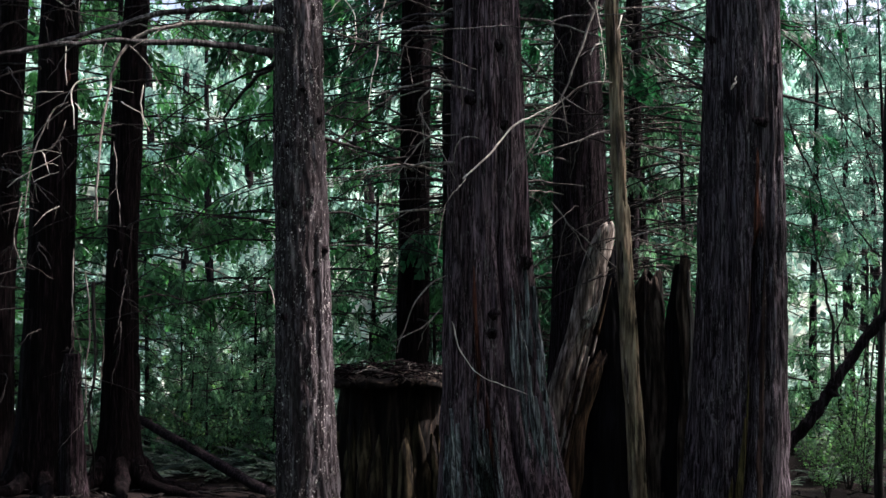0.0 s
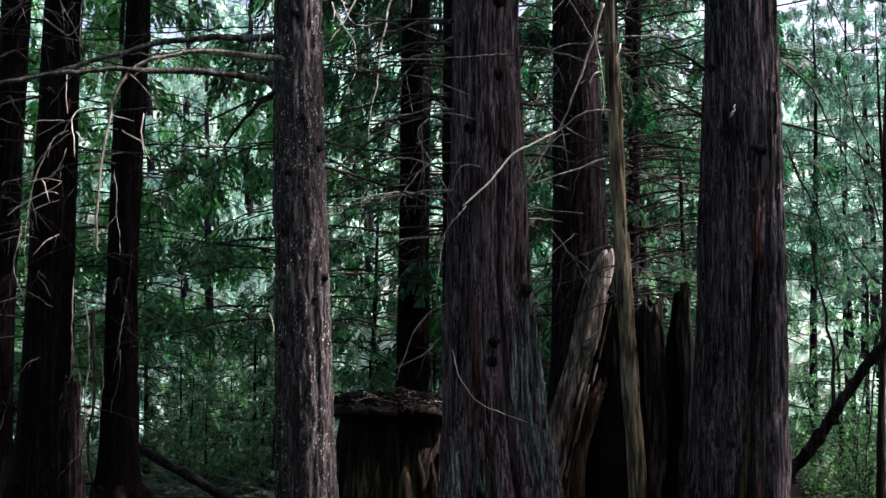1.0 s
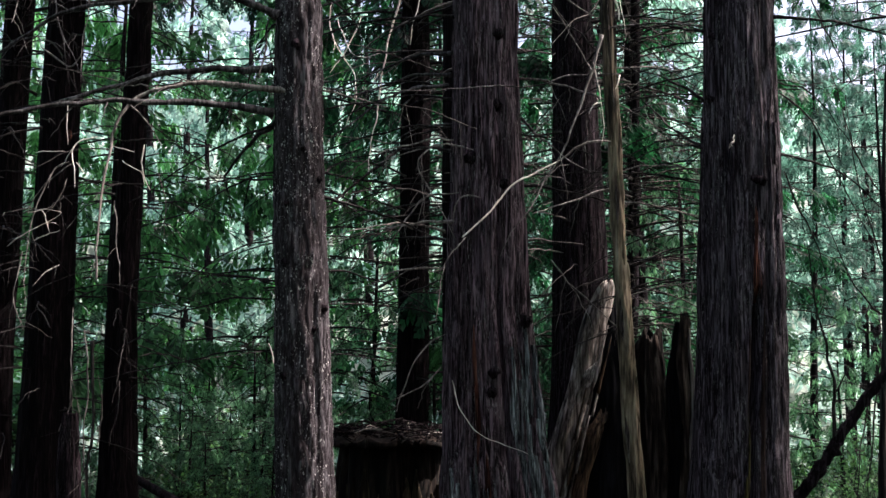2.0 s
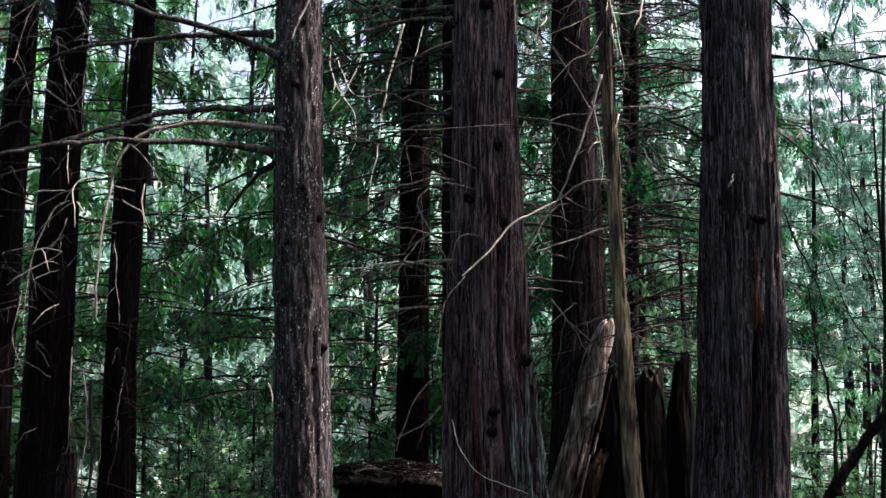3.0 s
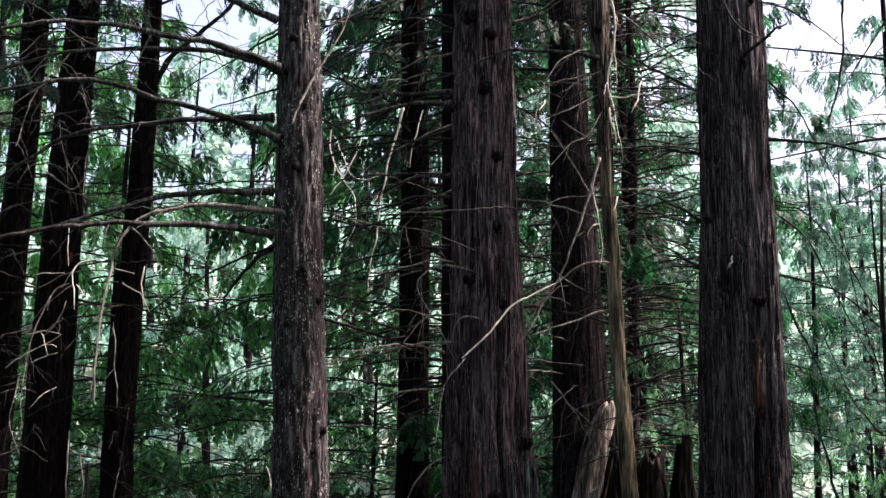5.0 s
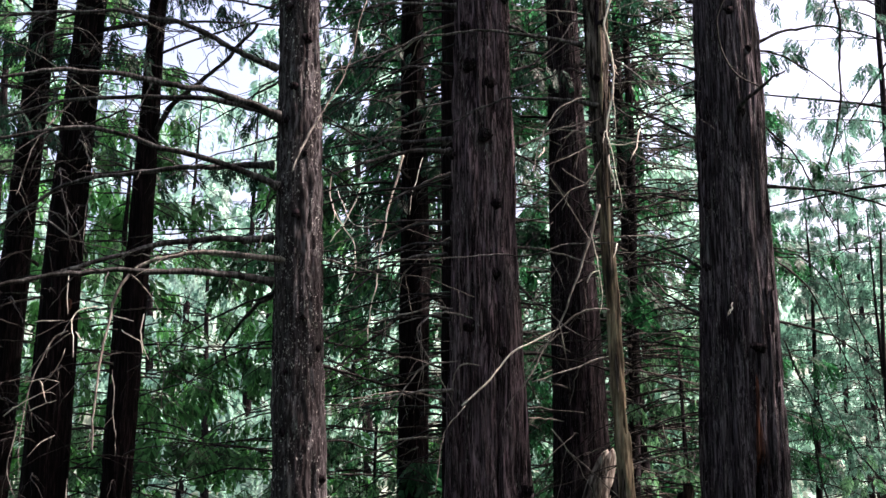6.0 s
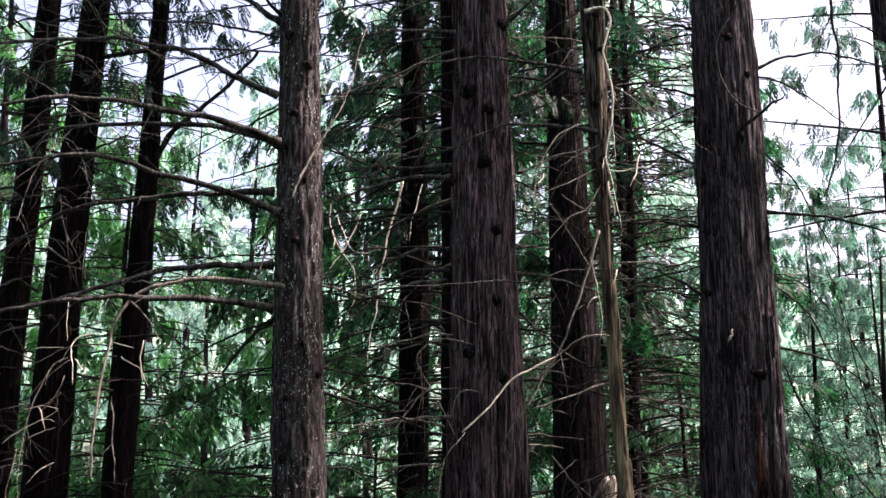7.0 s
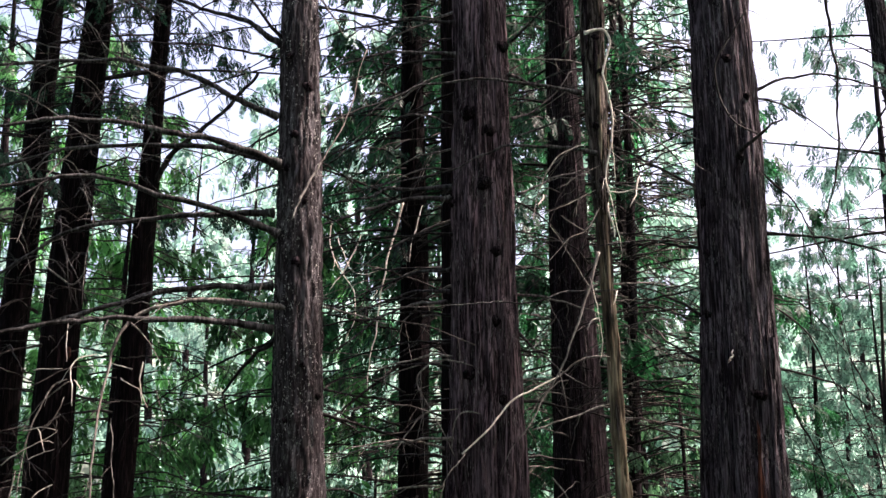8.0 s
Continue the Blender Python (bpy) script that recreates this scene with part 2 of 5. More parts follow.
def tube(curve, radii, segs=7, rough=0.0, seed=0):
    """A closed round rod along a curve."""
    c = np.asarray(curve, float)
    tan = np.gradient(c, axis=0)
    tan /= np.linalg.norm(tan, axis=1)[:, None] + 1e-9
    ref = np.array([0, 0, 1.0]) if abs(tan[:, 2]).mean() < 0.8 else np.array([1.0, 0, 0])
    u = np.cross(tan, ref)
    u /= np.linalg.norm(u, axis=1)[:, None] + 1e-9
    v = np.cross(tan, u)
    a = np.linspace(0, 2 * np.pi, segs, endpoint=False)
    r = np.asarray(radii, float)[:, None] * np.ones(segs)
    if rough:
        s = np.arange(len(c))[:, None]
        r = r * (1 + rough * (vnoise(s * 0.7, a[None] * 1.3, 0.0, seed) - 0.5) * 2)
    ring = c[:, None] + r[..., None] * (np.cos(a)[None, :, None] * u[:, None] + np.sin(a)[None, :, None] * v[:, None])
    verts = np.concatenate([ring.reshape(-1, 3), c[:1] - tan[:1] * r[0, 0] * 0.3, c[-1:] + tan[-1:] * r[-1, 0] * 0.6])
    f = grid_faces(len(c), segs)
    j = np.arange(segs)
    n, last = len(c) * segs, (len(c) - 1) * segs
    cap0 = np.stack([np.full(segs, n), (j + 1) % segs, j, np.full(segs, n)], -1)
    cap1 = np.stack([np.full(segs, n + 1), last + j, last + (j + 1) % segs, np.full(segs, n + 1)], -1)
    return verts, f, np.concatenate([cap0, cap1])[:, :3]


def solid(t):
    """Quads of a tube with its ends closed by narrow quads."""
    v, f, caps = t
    return v, [tuple(q) for q in f.tolist()] + [tuple(q) for q in caps.tolist()]


def rods(tubes):
    vs, fs, n = [], [], 0
    for v, f, caps in tubes:
        vs.append(v)
        fs += [tuple(q) for q in (f + n).tolist()] + [tuple(q) for q in (caps + n).tolist()]
        n += len(v)
    return np.concatenate(vs), fs


class Stem:
    """A standing trunk: a stack of rings (z, x, y, radius) with furrowed bark and a flared, lobed foot."""

    def __init__(self, keys, bark=0.012, cells=9.0, length=0.5, lobes=5, lobe=0.12, foot=0.6, phase=0.0, seed=0, grooves=()):
        self.keys, self.bark, self.cells, self.length = np.array(keys, float), bark, cells, length
        self.lobes, self.lobe, self.foot, self.phase, self.seed, self.grooves = lobes, lobe, foot, phase, seed, grooves

    def centre(self, z):
        k = self.keys
        return np.interp(z, k[:, 0], k[:, 1]), np.interp(z, k[:, 0], k[:, 2])

    def point(self, z, a, out=0.0):
        """World place on the bark at height z and angle a (radians, 0 along +x, -pi/2 towards the camera)."""
        z, a = np.broadcast_arrays(np.asarray(z, float), np.asarray(a, float))
        k = self.keys
        spread = 0.12
        x, y, r = (sum(np.interp(z + d, k[:, 0], k[:, c]) for d in (-spread, 0, spread)) / 3 for c in (1, 2, 3))
        swirl = a + 0.25 * (vnoise(0.0, 0.0, z * 0.6, self.seed + 5) - 0.5)
        swell = np.exp(-np.maximum(z, 0) / self.foot)
        wave = np.cos(self.lobes * a + self.phase) * 0.6 + np.cos((self.lobes + 2) * a + 1.7 * self.phase) * 0.4
        r = r * (1 + self.lobe * swell * wave + 0.06 * (vnoise(np.cos(a) * 1.4, np.sin(a) * 1.4, z * 0.7, self.seed + 9) - 0.5))
        cx, cy, s = np.cos(swirl) * self.cells, np.sin(swirl) * self.cells, z / self.length
        warp = 0.9 * vnoise(cx * 0.35, cy * 0.35, s * 1.6, self.seed + 1)
        big = np.abs(2 * vnoise(cx * 0.55 + warp, cy * 0.55, s * 0.8, self.seed + 2) - 1) ** 0.55
        mid = np.abs(2 * vnoise(cx + warp, cy - warp, s * 1.5, self.seed + 3) - 1) ** 0.6
        fine = vnoise(cx * 2.3, cy * 2.3, s * 4.0, self.seed + 4)
        r = r + self.bark * (1.3 * big + 0.9 * mid + 0.5 * fine - 1.75) + out
        for z0, z1, angle, width, depth in self.grooves:
            d = (a - angle + np.pi) % (2 * np.pi) - np.pi + 0.06 * (vnoise(z * 3, 0.0, 0.0, self.seed + 7) - 0.5)
            along = np.clip((z - z0) / 0.25, 0, 1) * np.clip((z1 - z) / 0.25, 0, 1)
            r = r - depth * along * np.exp(-(d / width) ** 2)
        return np.stack([x + r * np.cos(a), y + r * np.sin(a), z], -1)

    def mesh(self, step, segs, z0=None, z1=None, top=None):
        k = self.keys
        z = np.arange(k[0, 0] if z0 is None else z0, k[-1, 0] if z1 is None else z1, step)
        if top:
            z = np.concatenate([z[z < top], np.arange(top, k[-1, 0], 0.3)])
        a = np.linspace(0, 2 * np.pi, segs, endpoint=False)
        p = self.point(z[:, None], a[None, :])
        verts = np.concatenate([p.reshape(-1, 3), p[-1].mean(0)[None]])
        faces = [tuple(q) for q in grid_faces(len(z), segs).tolist()]
        last, top = (len(z) - 1) * segs, len(verts) - 1
        faces += [(last + j, last + (j + 1) % segs, top) for j in range(segs)]
        return verts, faces

    def strip(self, z0, z1, angle, width, out, ragged=0.4, thick=0.01, seed=0, step=0.02):
        """A band of bark or moss that lies on the trunk, with ragged edges and real thickness."""
        z = np.arange(z0, z1, step)
        t = (z - z0) / (z1 - z0)
        w = width * (1 - ragged * vnoise(z * 7, 0.0, 0.0, seed)) * np.minimum(1, np.minimum(t, 1 - t) * 3.2 + 0.04)
        mid = angle + width * 0.7 * (vnoise(z * 2.5, 3.0, 0.0, seed) - 0.5)
        u = np.linspace(-1, 1, 7)
        a = mid[:, None] + w[:, None] * u[None]
        outer = self.point(z[:, None], a, out + thick * (1 - u[None] ** 2))
        inner = self.point(z[:, None], a, out - 0.03)
        loop = np.concatenate([outer, inner[:, ::-1]], 1)
        n = loop.shape[1]
        faces = [tuple(q) for q in grid_faces(len(z), n).tolist()]
        last = (len(z) - 1) * n
        faces += [tuple(range(n))[::-1], tuple(range(last, last + n))]
        return loop.reshape(-1, 3), faces


LIMB_SEED = [0]


def limb(tree, mat, r0, r1, *points, twigs=None):
    """A dead branch through the points, slightly crooked, with a few side twigs; a part of its tree."""
    LIMB_SEED[0] += 1
    rnd = random.Random(LIMB_SEED[0])
    p = np.array(points, float)
    total = np.linalg.norm(np.diff(p, axis=0), axis=1).sum()
    n = max(8, int(total / 0.035))
    c = spline(p, n)
    s = np.linspace(0, 1, n)
    for axis in range(3):
        c[:, axis] += (0.024 * (vnoise(s * total * 5, axis * 7.0, 0.0, LIMB_SEED[0]) - 0.5) + 0.010 * (vnoise(s * total * 19, axis * 7.0, 4.0, LIMB_SEED[0]) - 0.5)) * np.minimum(1, s * 6)
    r = r0 + (r1 - r0) * s ** 0.8
    r = r * (1 + 0.5 * np.exp(-s * total / 0.05)) if r0 > 0.0105 else r * np.minimum(1, 0.35 + s * 5)
    tubes = [tube(c, r, 8 if r0 > 0.012 else 6, 0.22, LIMB_SEED[0])]
    count = int(total * 3.2) if twigs is None else twigs
    for _ in range(count):
        k = rnd.randint(int(n * 0.2), n - 2)
        ahead = c[min(n - 1, k + 2)] - c[k]
        ahead /= np.linalg.norm(ahead) + 1e-9
        side = np.array([rnd.uniform(-1, 1), rnd.uniform(-1, 1), rnd.uniform(-1.3, 0.7)])
        way = ahead * 0.8 + side * 0.8
        way /= np.linalg.norm(way)
        length = rnd.uniform(0.08, 0.42) * min(1, total)
        m = 8
        q = np.linspace(0, 1, m)[:, None]
        tw = c[k] + way * length * q + np.array([0, 0, -0.35 * length]) * q ** 2
        tw += np.array([[rnd.uniform(-1, 1) for _ in range(3)] for _ in range(m)]) * 0.008 * np.minimum(1, q * 3)
        tr = min(r[k] * 0.5, 0.0055)
        tubes.append(tube(tw, np.linspace(tr, 0.0016, m), 4))
    v, f = rods(tubes)
    return link("branch", v, f, mat, tree)


# ---- foliage ----
def frond(pairs, seed, broad=1.0):
    """A flat cedar spray, 1 long: x along the rib, y across; narrow leaflets that shorten towards the tip."""
    rnd = random.Random(seed)
    vs, fs = [], []
    for i in range(pairs):
        t = (i + 0.6) / pairs
        for side in (-1, 1):
            ln = (0.36 * (1 - t) ** 0.7 + 0.09) * rnd.uniform(0.7, 1.15)
            wd = (0.30 / pairs * rnd.uniform(0.8, 1.2) + 0.008) * broad
            x0 = t * 0.92
            ang = radians(rnd.uniform(28, 50))
            d = np.array([math.cos(ang), side * math.sin(ang)])
            e = np.array([-d[1], d[0]])
            base = np.array([x0, 0])
            pts = [base, base + d * ln * 0.55 + e * wd, base + d * ln, base + d * ln * 0.5 - e * wd]
            n = len(vs)
            for p in pts:
                vs.append((p[0], p[1], -0.34 * p[0] ** 2 - 0.25 * abs(p[1]) ** 1.5 + rnd.uniform(-0.02, 0.02)))
            fs.append((n, n + 1, n + 2, n + 3))
    return np.array(vs), np.array(fs)


def place(template, origin, along, normal, size):
    x = along / (np.linalg.norm(along) + 1e-9)
    y = np.cross(normal, x)
    y /= np.linalg.norm(y) + 1e-9
    z = np.cross(x, y)
    return origin + size * (template @ np.stack([x, y, z]))


def bough(length, fronds, size, templates, rnd, droop=0.35):
    """A drooping limb along +x from the origin: its wood and its hanging sprays."""
    n = 6
    s = np.linspace(0, 1, n)
    sway = rnd.uniform(-0.25, 0.25)
    line = np.stack([length * s, length * sway * s ** 2, length * (0.12 * s - droop * s ** 2 + 0.12 * s ** 4)], -1)
    wood = [tube(line, np.linspace(0.007 + 0.005 * length, 0.003, n), 4)]
    leaves = []
    for _ in range(fronds):
        t = 1 - rnd.random() ** 1.15 * 0.8
        base = np.array([np.interp(t, s, line[:, k]) for k in range(3)])
        spread = length * 0.24 * (1.12 - t) * rnd.uniform(-1, 1)
        base = base + np.array([abs(spread) * 0.4, spread, -0.25 * abs(spread) + rnd.uniform(-0.05, 0.05)])
        along = np.array([rnd.uniform(0.1, 0.8), 0.8 * np.sign(spread) * rnd.random(), -rnd.uniform(0.4, 1.6)])
        normal = np.array([rnd.uniform(-0.5, 0.5), rnd.uniform(-0.7, 0.7), 1.0])
        v, f = templates[rnd.randrange(len(templates))]
        leaves.append((place(v, base, along, normal, size * rnd.uniform(0.7, 1.3)), f))
    return wood, leaves


FINE = [frond(7, k) for k in range(4)]
LACY = [frond(9, k + 20) for k in range(4)]
BROAD = [frond(8, k + 40, 1.2) for k in range(4)]
ROUGH = [frond(5, k + 10) for k in range(4)]


# openings in the canopy: the sun reaches these places (x, y, z, width)
GAPS = [(np.array(p[:3]), p[3]) for p in (
    (-3.2, 10.95, 3.75, 0.36), (-3.18, 10.9, 3.4, 0.36), (-3.4, 10.85, 3.0, 0.36), (-2.6, 11.12, 3.4, 0.36), (-0.45, 11.66, 4.75, 0.36), (-0.55, 11.6, 4.35, 0.36), (-0.98, 11.57, 4.6, 0.36),
    (1.35, 8.35, 4.25, 0.36), (-1.98, 7.6, 2.8, 0.36), (-1.7, 13.3, 0.6, 0.55), (-2.3, 13.9, 1.0, 0.5), (-1.95, 14.6, 1.9, 0.4), (-2.9, 14.6, 2.6, 0.4), (-5.2, 14.6, 2.4, 0.5), (3.9, 12.5, 0.5, 0.6), (4.6, 14.5, 1.2, 0.6),
    (-2.3, 16.4, 0.6, 0.9), (-2.0, 14.9, 0.5, 0.6), (-2.7, 13.3, 0.4, 0.5), (-3.3, 17.6, 1.0, 0.7), (0.75, 8.35, 2.85, 0.3))]


def open_sky(p, beyond=-99.0):
    d = np.array(sun_from)
    for g, width in GAPS:
        v = p - g
        if v @ d > beyond and np.linalg.norm(v - d * (v @ d)) < width:
            return True
    return False


def crown(z0, z1, reach, boughs, fronds, size, templates, seed, lean=0.0, bias=None):
    """Wood and leaves of a tree's boughs between two heights, longest below."""
    rnd = random.Random(seed)
    wood, leaves = [], []
    for i in range(boughs):
        t = (i + rnd.random()) / boughs
        z = z0 + (z1 - z0) * t
        a = i * 2.4 + rnd.uniform(-0.4, 0.4) if bias is None else rnd.gauss(bias[0], bias[1])
        ln = reach * (1 - t) ** 0.75 * rnd.uniform(0.6, 1.1) + 0.35
        w, l = bough(ln, max(5, int(fronds * (0.35 + 0.65 * ln / reach))), size, templates, rnd, rnd.uniform(0.2, 0.5))
        tilt = rnd.uniform(-0.08, 0.2)
        ca, sa, ct, st = math.cos(a), math.sin(a), math.cos(tilt), math.sin(tilt)
        turn = np.array([[ca * ct, sa * ct, st], [-sa, ca, 0], [-ca * st, -sa * st, ct]])
        at = np.array([lean * z, 0, z])
        wood += [(v @ turn + at, f, c) for v, f, c in w]
        leaves += [(v @ turn + at, f) for v, f in l]
    return wood, leaves


def tree_template(name, label, height, radius, z0, reach, boughs, fronds, size, templates, leaf, seed, bias=None, dead=0, twig=BARK, where=None):
    """A whole conifer at the origin: trunk, limbs and crown."""
    base = thing(name, (0, 0, 0), label, "tree", "conifers of the wood")
    rnd = random.Random(seed)
    bend = [(z, 0.12 * math.sin(z * 0.35 + seed), 0.1 * math.cos(z * 0.3 + seed), radius * (1 - z / (height * 1.04)) + 0.01 + 0.5 * radius * math.exp(-max(z, 0) / 0.3))
            for z in (-0.3, 0, 0.3, 0.8, 2, 4, 7, 10, height)]
    v, f = Stem(bend, 0.006, 5, 0.5, 5, 0.1, 0.4, seed, seed).mesh(0.25, 14)
    link("trunk", v, f, FAR_BARK, base)
    wood, leaves = crown(z0, height + 0.3, reach, boughs, fronds, size, templates, seed, 0.0, bias)
    for _ in range(dead):
        z, a, ln = rnd.uniform(0.8, height * 0.7), rnd.uniform(0, 6.28), rnd.uniform(0.6, 2.1)
        q = np.linspace(0, 1, 8)[:, None]
        way = np.array([math.cos(a), math.sin(a), rnd.uniform(-0.1, 0.35)])
        c = np.array([0, 0, z]) + way * ln * q + np.array([0, 0, -rnd.uniform(0.15, 0.6) * ln]) * q ** 2
        c += np.array([[rnd.uniform(-1, 1) for _ in range(3)] for _ in range(8)]) * 0.02 * q
        wood.append(tube(c, np.linspace(0.012, 0.003, 8), 4))
        for _ in range(3):
            k = rnd.randint(2, 6)
            w2 = way * 0.5 + np.array([rnd.uniform(-1, 1), rnd.uniform(-1, 1), rnd.uniform(-1, 0.3)])
            wood.append(tube(c[k] + w2 * 0.35 * rnd.random() * np.linspace(0, 1, 4)[:, None], np.linspace(0.005, 0.002, 4), 4))
    v, f = rods(wood)
    tagged(link("branchwood", v, f, twig, base), kind="stuff")
    if where:
        x, y, turn, size = where
        place_at = Matrix.Translation((x, y, 0)) @ Matrix.Rotation(turn, 4, 'Z') @ Matrix.Scale(size, 4)
        leaves = [q for q in leaves if not open_sky(np.array(place_at @ Vector(q[0].mean(0))), 0.4)]
    v, f = join(leaves)
    tagged(link("crown", v, f, leaf, base, smooth=False), "hanging green cedar sprays", kind="stuff")
    if where:
        base.matrix_world = place_at
    return base


def plant(template, x, y, turn, size=1.0, z=0.0):
    return copy_thing(template, Matrix.Translation((x, y, z)) @ Matrix.Rotation(turn, 4, 'Z') @ Matrix.Diagonal((size, size, size, 1)))


# ---- ground ----
def ground_height(x, y):
    d = np.hypot(x, y)
    bumps = 0.10 * (vnoise(x * 0.5, y * 0.5, 0.0, 41) - 0.5) + 0.05 * (vnoise(x * 2.1, y * 2.1, 0.0, 42) - 0.5)
    return bumps * np.clip(d / 3, 0.2, 1)


def make_ground():
    r = np.concatenate([np.linspace(0.01, 30, 150), np.geomspace(31, 1500, 40)])
    a = np.linspace(0, 2 * np.pi, 180, endpoint=False)
    x, y = 0.6 + r[:, None] * np.cos(a), r[:, None] * np.sin(a) - 0.8
    v = np.stack([x, y, ground_height(x, y)], -1).reshape(-1, 3)
    ob = link("ground", v, grid_faces(len(r), len(a)), LITTER)
    return tagged(ob, "dark forest floor of brown needles, litter and some moss", "ground", kind="structure")


make_ground()


def hill_height(x, y):
    rise = np.clip((y - 21) / 34, 0, 1)
    return -0.12 + 12.5 * rise ** 1.25 + 3.5 * rise * (vnoise(x * 0.09, 0.0, 0.0, 61) - 0.5)


def make_hillside():
    """The sunny brush-covered slope that closes the view beyond the wood."""
    x, y = np.meshgrid(np.linspace(-60, 60, 180), np.linspace(19, 66, 90))
    bushes = 0.7 * (vnoise(x * 0.9, y * 0.9, 0.0, 63) - 0.35) + 0.5 * (vnoise(x * 2.3, y * 2.3, 0.0, 64) - 0.4)
    z = hill_height(x, y) + bushes * np.clip((y - 20) / 3, 0, 1.6)
    v = np.stack([x, y, z], -1).reshape(-1, 3)
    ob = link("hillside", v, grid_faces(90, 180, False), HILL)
    return tagged(ob, "slope of brush beyond the wood, sun and haze in its pale green", "hillside", kind="structure")


make_hillside()

# ---- the near trees ----
T1 = thing("conifer_tree", (-0.80, 8.0, 0), "slender conifer, scaly grey-brown bark with white lichen, bare dead branches", "tree", "near trees")
T1_STEM = Stem([(-0.3, -0.80, 8.0, 0.27), (0, -0.81, 8, 0.225), (0.45, -0.83, 8, 0.195), (1.2, -0.85, 8, 0.182), (1.9, -0.87, 8, 0.172), (3.07, -0.90, 8, 0.160),
                (4.0, -0.91, 8, 0.148), (5.42, -0.94, 8, 0.125), (9, -1.0, 8, 0.09), (14, -1.05, 8, 0.02)], 0.016, 7.5, 0.17, 4, 0.10, 0.5, 0.4, 11,
               ((0.9, 2.3, -0.95, 0.14, 0.02),))
T2 = thing("cedar_tree", (0.36, 9.0, 0), "large cedar with furrowed fibrous bark and a flared foot", "tree", "near trees")
T2_STEM = Stem([(-0.3, 0.50, 9, 0.57), (0, 0.47, 9, 0.53), (0.31, 0.44, 9, 0.475), (0.62, 0.39, 9, 0.42), (1.1, 0.35, 9, 0.365), (1.79, 0.32, 9, 0.322), (2.34, 0.31, 9, 0.290),
                (3.54, 0.305, 9, 0.245), (5.85, 0.30, 9, 0.195), (9, 0.28, 9, 0.14), (15, 0.25, 9, 0.02)], 0.034, 8.5, 0.65, 5, 0.10, 0.8, 2.4, 21,
               ((-0.2, 2.8, -1.30, 0.06, 0.10), (0.3, 3.6, -2.05, 0.05, 0.05), (0.2, 2.4, -0.75, 0.05, 0.05), (-0.3, 0.62, -1.95, 0.13, 0.26), (0.2, 1.5, -2.3, 0.08, 0.03)))
T4 = thing("cedar_tree", (2.02, 9.0, 0), "large cedar with dark fibrous bark, red split and mossy streak", "tree", "near trees")
T4_STEM = Stem([(-0.3, 1.96, 9, 0.46), (0, 1.98, 9, 0.42), (0.35, 2.0, 9, 0.378), (0.9, 2.04, 9, 0.345), (1.79, 2.08, 9, 0.313), (2.52, 2.09, 9, 0.297), (3.7, 2.11, 9, 0.262),
                (5.89, 2.12, 9, 0.228), (9, 2.12, 9, 0.16), (15, 2.1, 9, 0.02)], 0.026, 9.5, 0.6, 5, 0.07, 0.7, 0.9, 31,
               ((1.15, 2.15, -1.47, 0.085, 0.20), (-0.2, 1.5, -1.50, 0.06, 0.10), (0.2, 2.6, -1.15, 0.07, 0.04), (0.3, 3.4, -2.1, 0.06, 0.04)))
T3 = thing("cedar_tree", (1.28, 12.0, 0), "dark cedar trunk standing behind the hollow stump", "tree", "near trees")
T3_STEM = Stem([(-0.3, 1.25, 12, 0.42), (0.3, 1.27, 12, 0.35), (1.87, 1.29, 12, 0.285), (3.67, 1.265, 12, 0.222), (4.9, 1.25, 12, 0.178), (5.8, 1.24, 12, 0.15), (7.5, 1.22, 12, 0.13), (15, 1.2, 12, 0.02)], 0.014, 8, 0.6, 5, 0.1, 0.6, 1.0, 41)
T5 = thing("cedar_tree", (-0.30, 13.0, 0), "thin dark conifer trunk behind the flat-topped stump", "tree", "near trees")
T5_STEM = Stem([(-0.3, -0.32, 13, 0.22), (0.3, -0.31, 13, 0.18), (1.56, -0.30, 13, 0.165), (4.54, -0.27, 13, 0.152), (7.77, -0.31, 13, 0.11), (14, -0.3, 13, 0.02)], 0.010, 6, 0.5, 5, 0.1, 0.5, 2.0, 51)
L1 = thing("cedar_tree", (-3.53, 11.5, 0), "dark leaning cedar with dead twigs and root-flared foot", "tree", "near trees")
L1_STEM = Stem([(-0.3, -3.55, 11.5, 0.42), (0.1, -3.54, 11.5, 0.33), (0.61, -3.52, 11.5, 0.25), (2.11, -3.49, 11.5, 0.205), (4.24, -3.44, 11.5, 0.178), (7.06, -3.30, 11.5, 0.13), (14, -3.0, 11.5, 0.02)], 0.012, 7, 0.5, 6, 0.22, 0.4, 0.3, 61)
L2 = thing("cedar_tree", (-2.85, 11.5, 0), "slender dark cedar with shredded bark and spreading roots", "tree", "near trees")
L2_STEM = Stem([(-0.3, -2.85, 11.5, 0.36), (0.08, -2.85, 11.5, 0.27), (0.3, -2.85, 11.5, 0.21), (0.61, -2.85, 11.5, 0.178), (2.11, -2.85, 11.5, 0.135), (4.24, -2.76, 11.5, 0.112), (6.94, -2.68, 11.5, 0.078), (12, -2.6, 11.5, 0.02)], 0.010, 6, 0.4, 5, 0.26, 0.35, 1.4, 71)
L0 = thing("cedar_tree", (-4.14, 12.0, 0), "dark cedar at the edge of the group", "tree", "near trees")
L0_STEM = Stem([(-0.3, -4.15, 12, 0.26), (0.3, -4.15, 12, 0.2), (1.87, -4.13, 12, 0.16), (5.9, -3.97, 12, 0.13), (9, -3.85, 12, 0.09), (14, -3.7, 12, 0.02)], 0.010, 6, 0.4, 5, 0.2, 0.4, 0.6, 81)
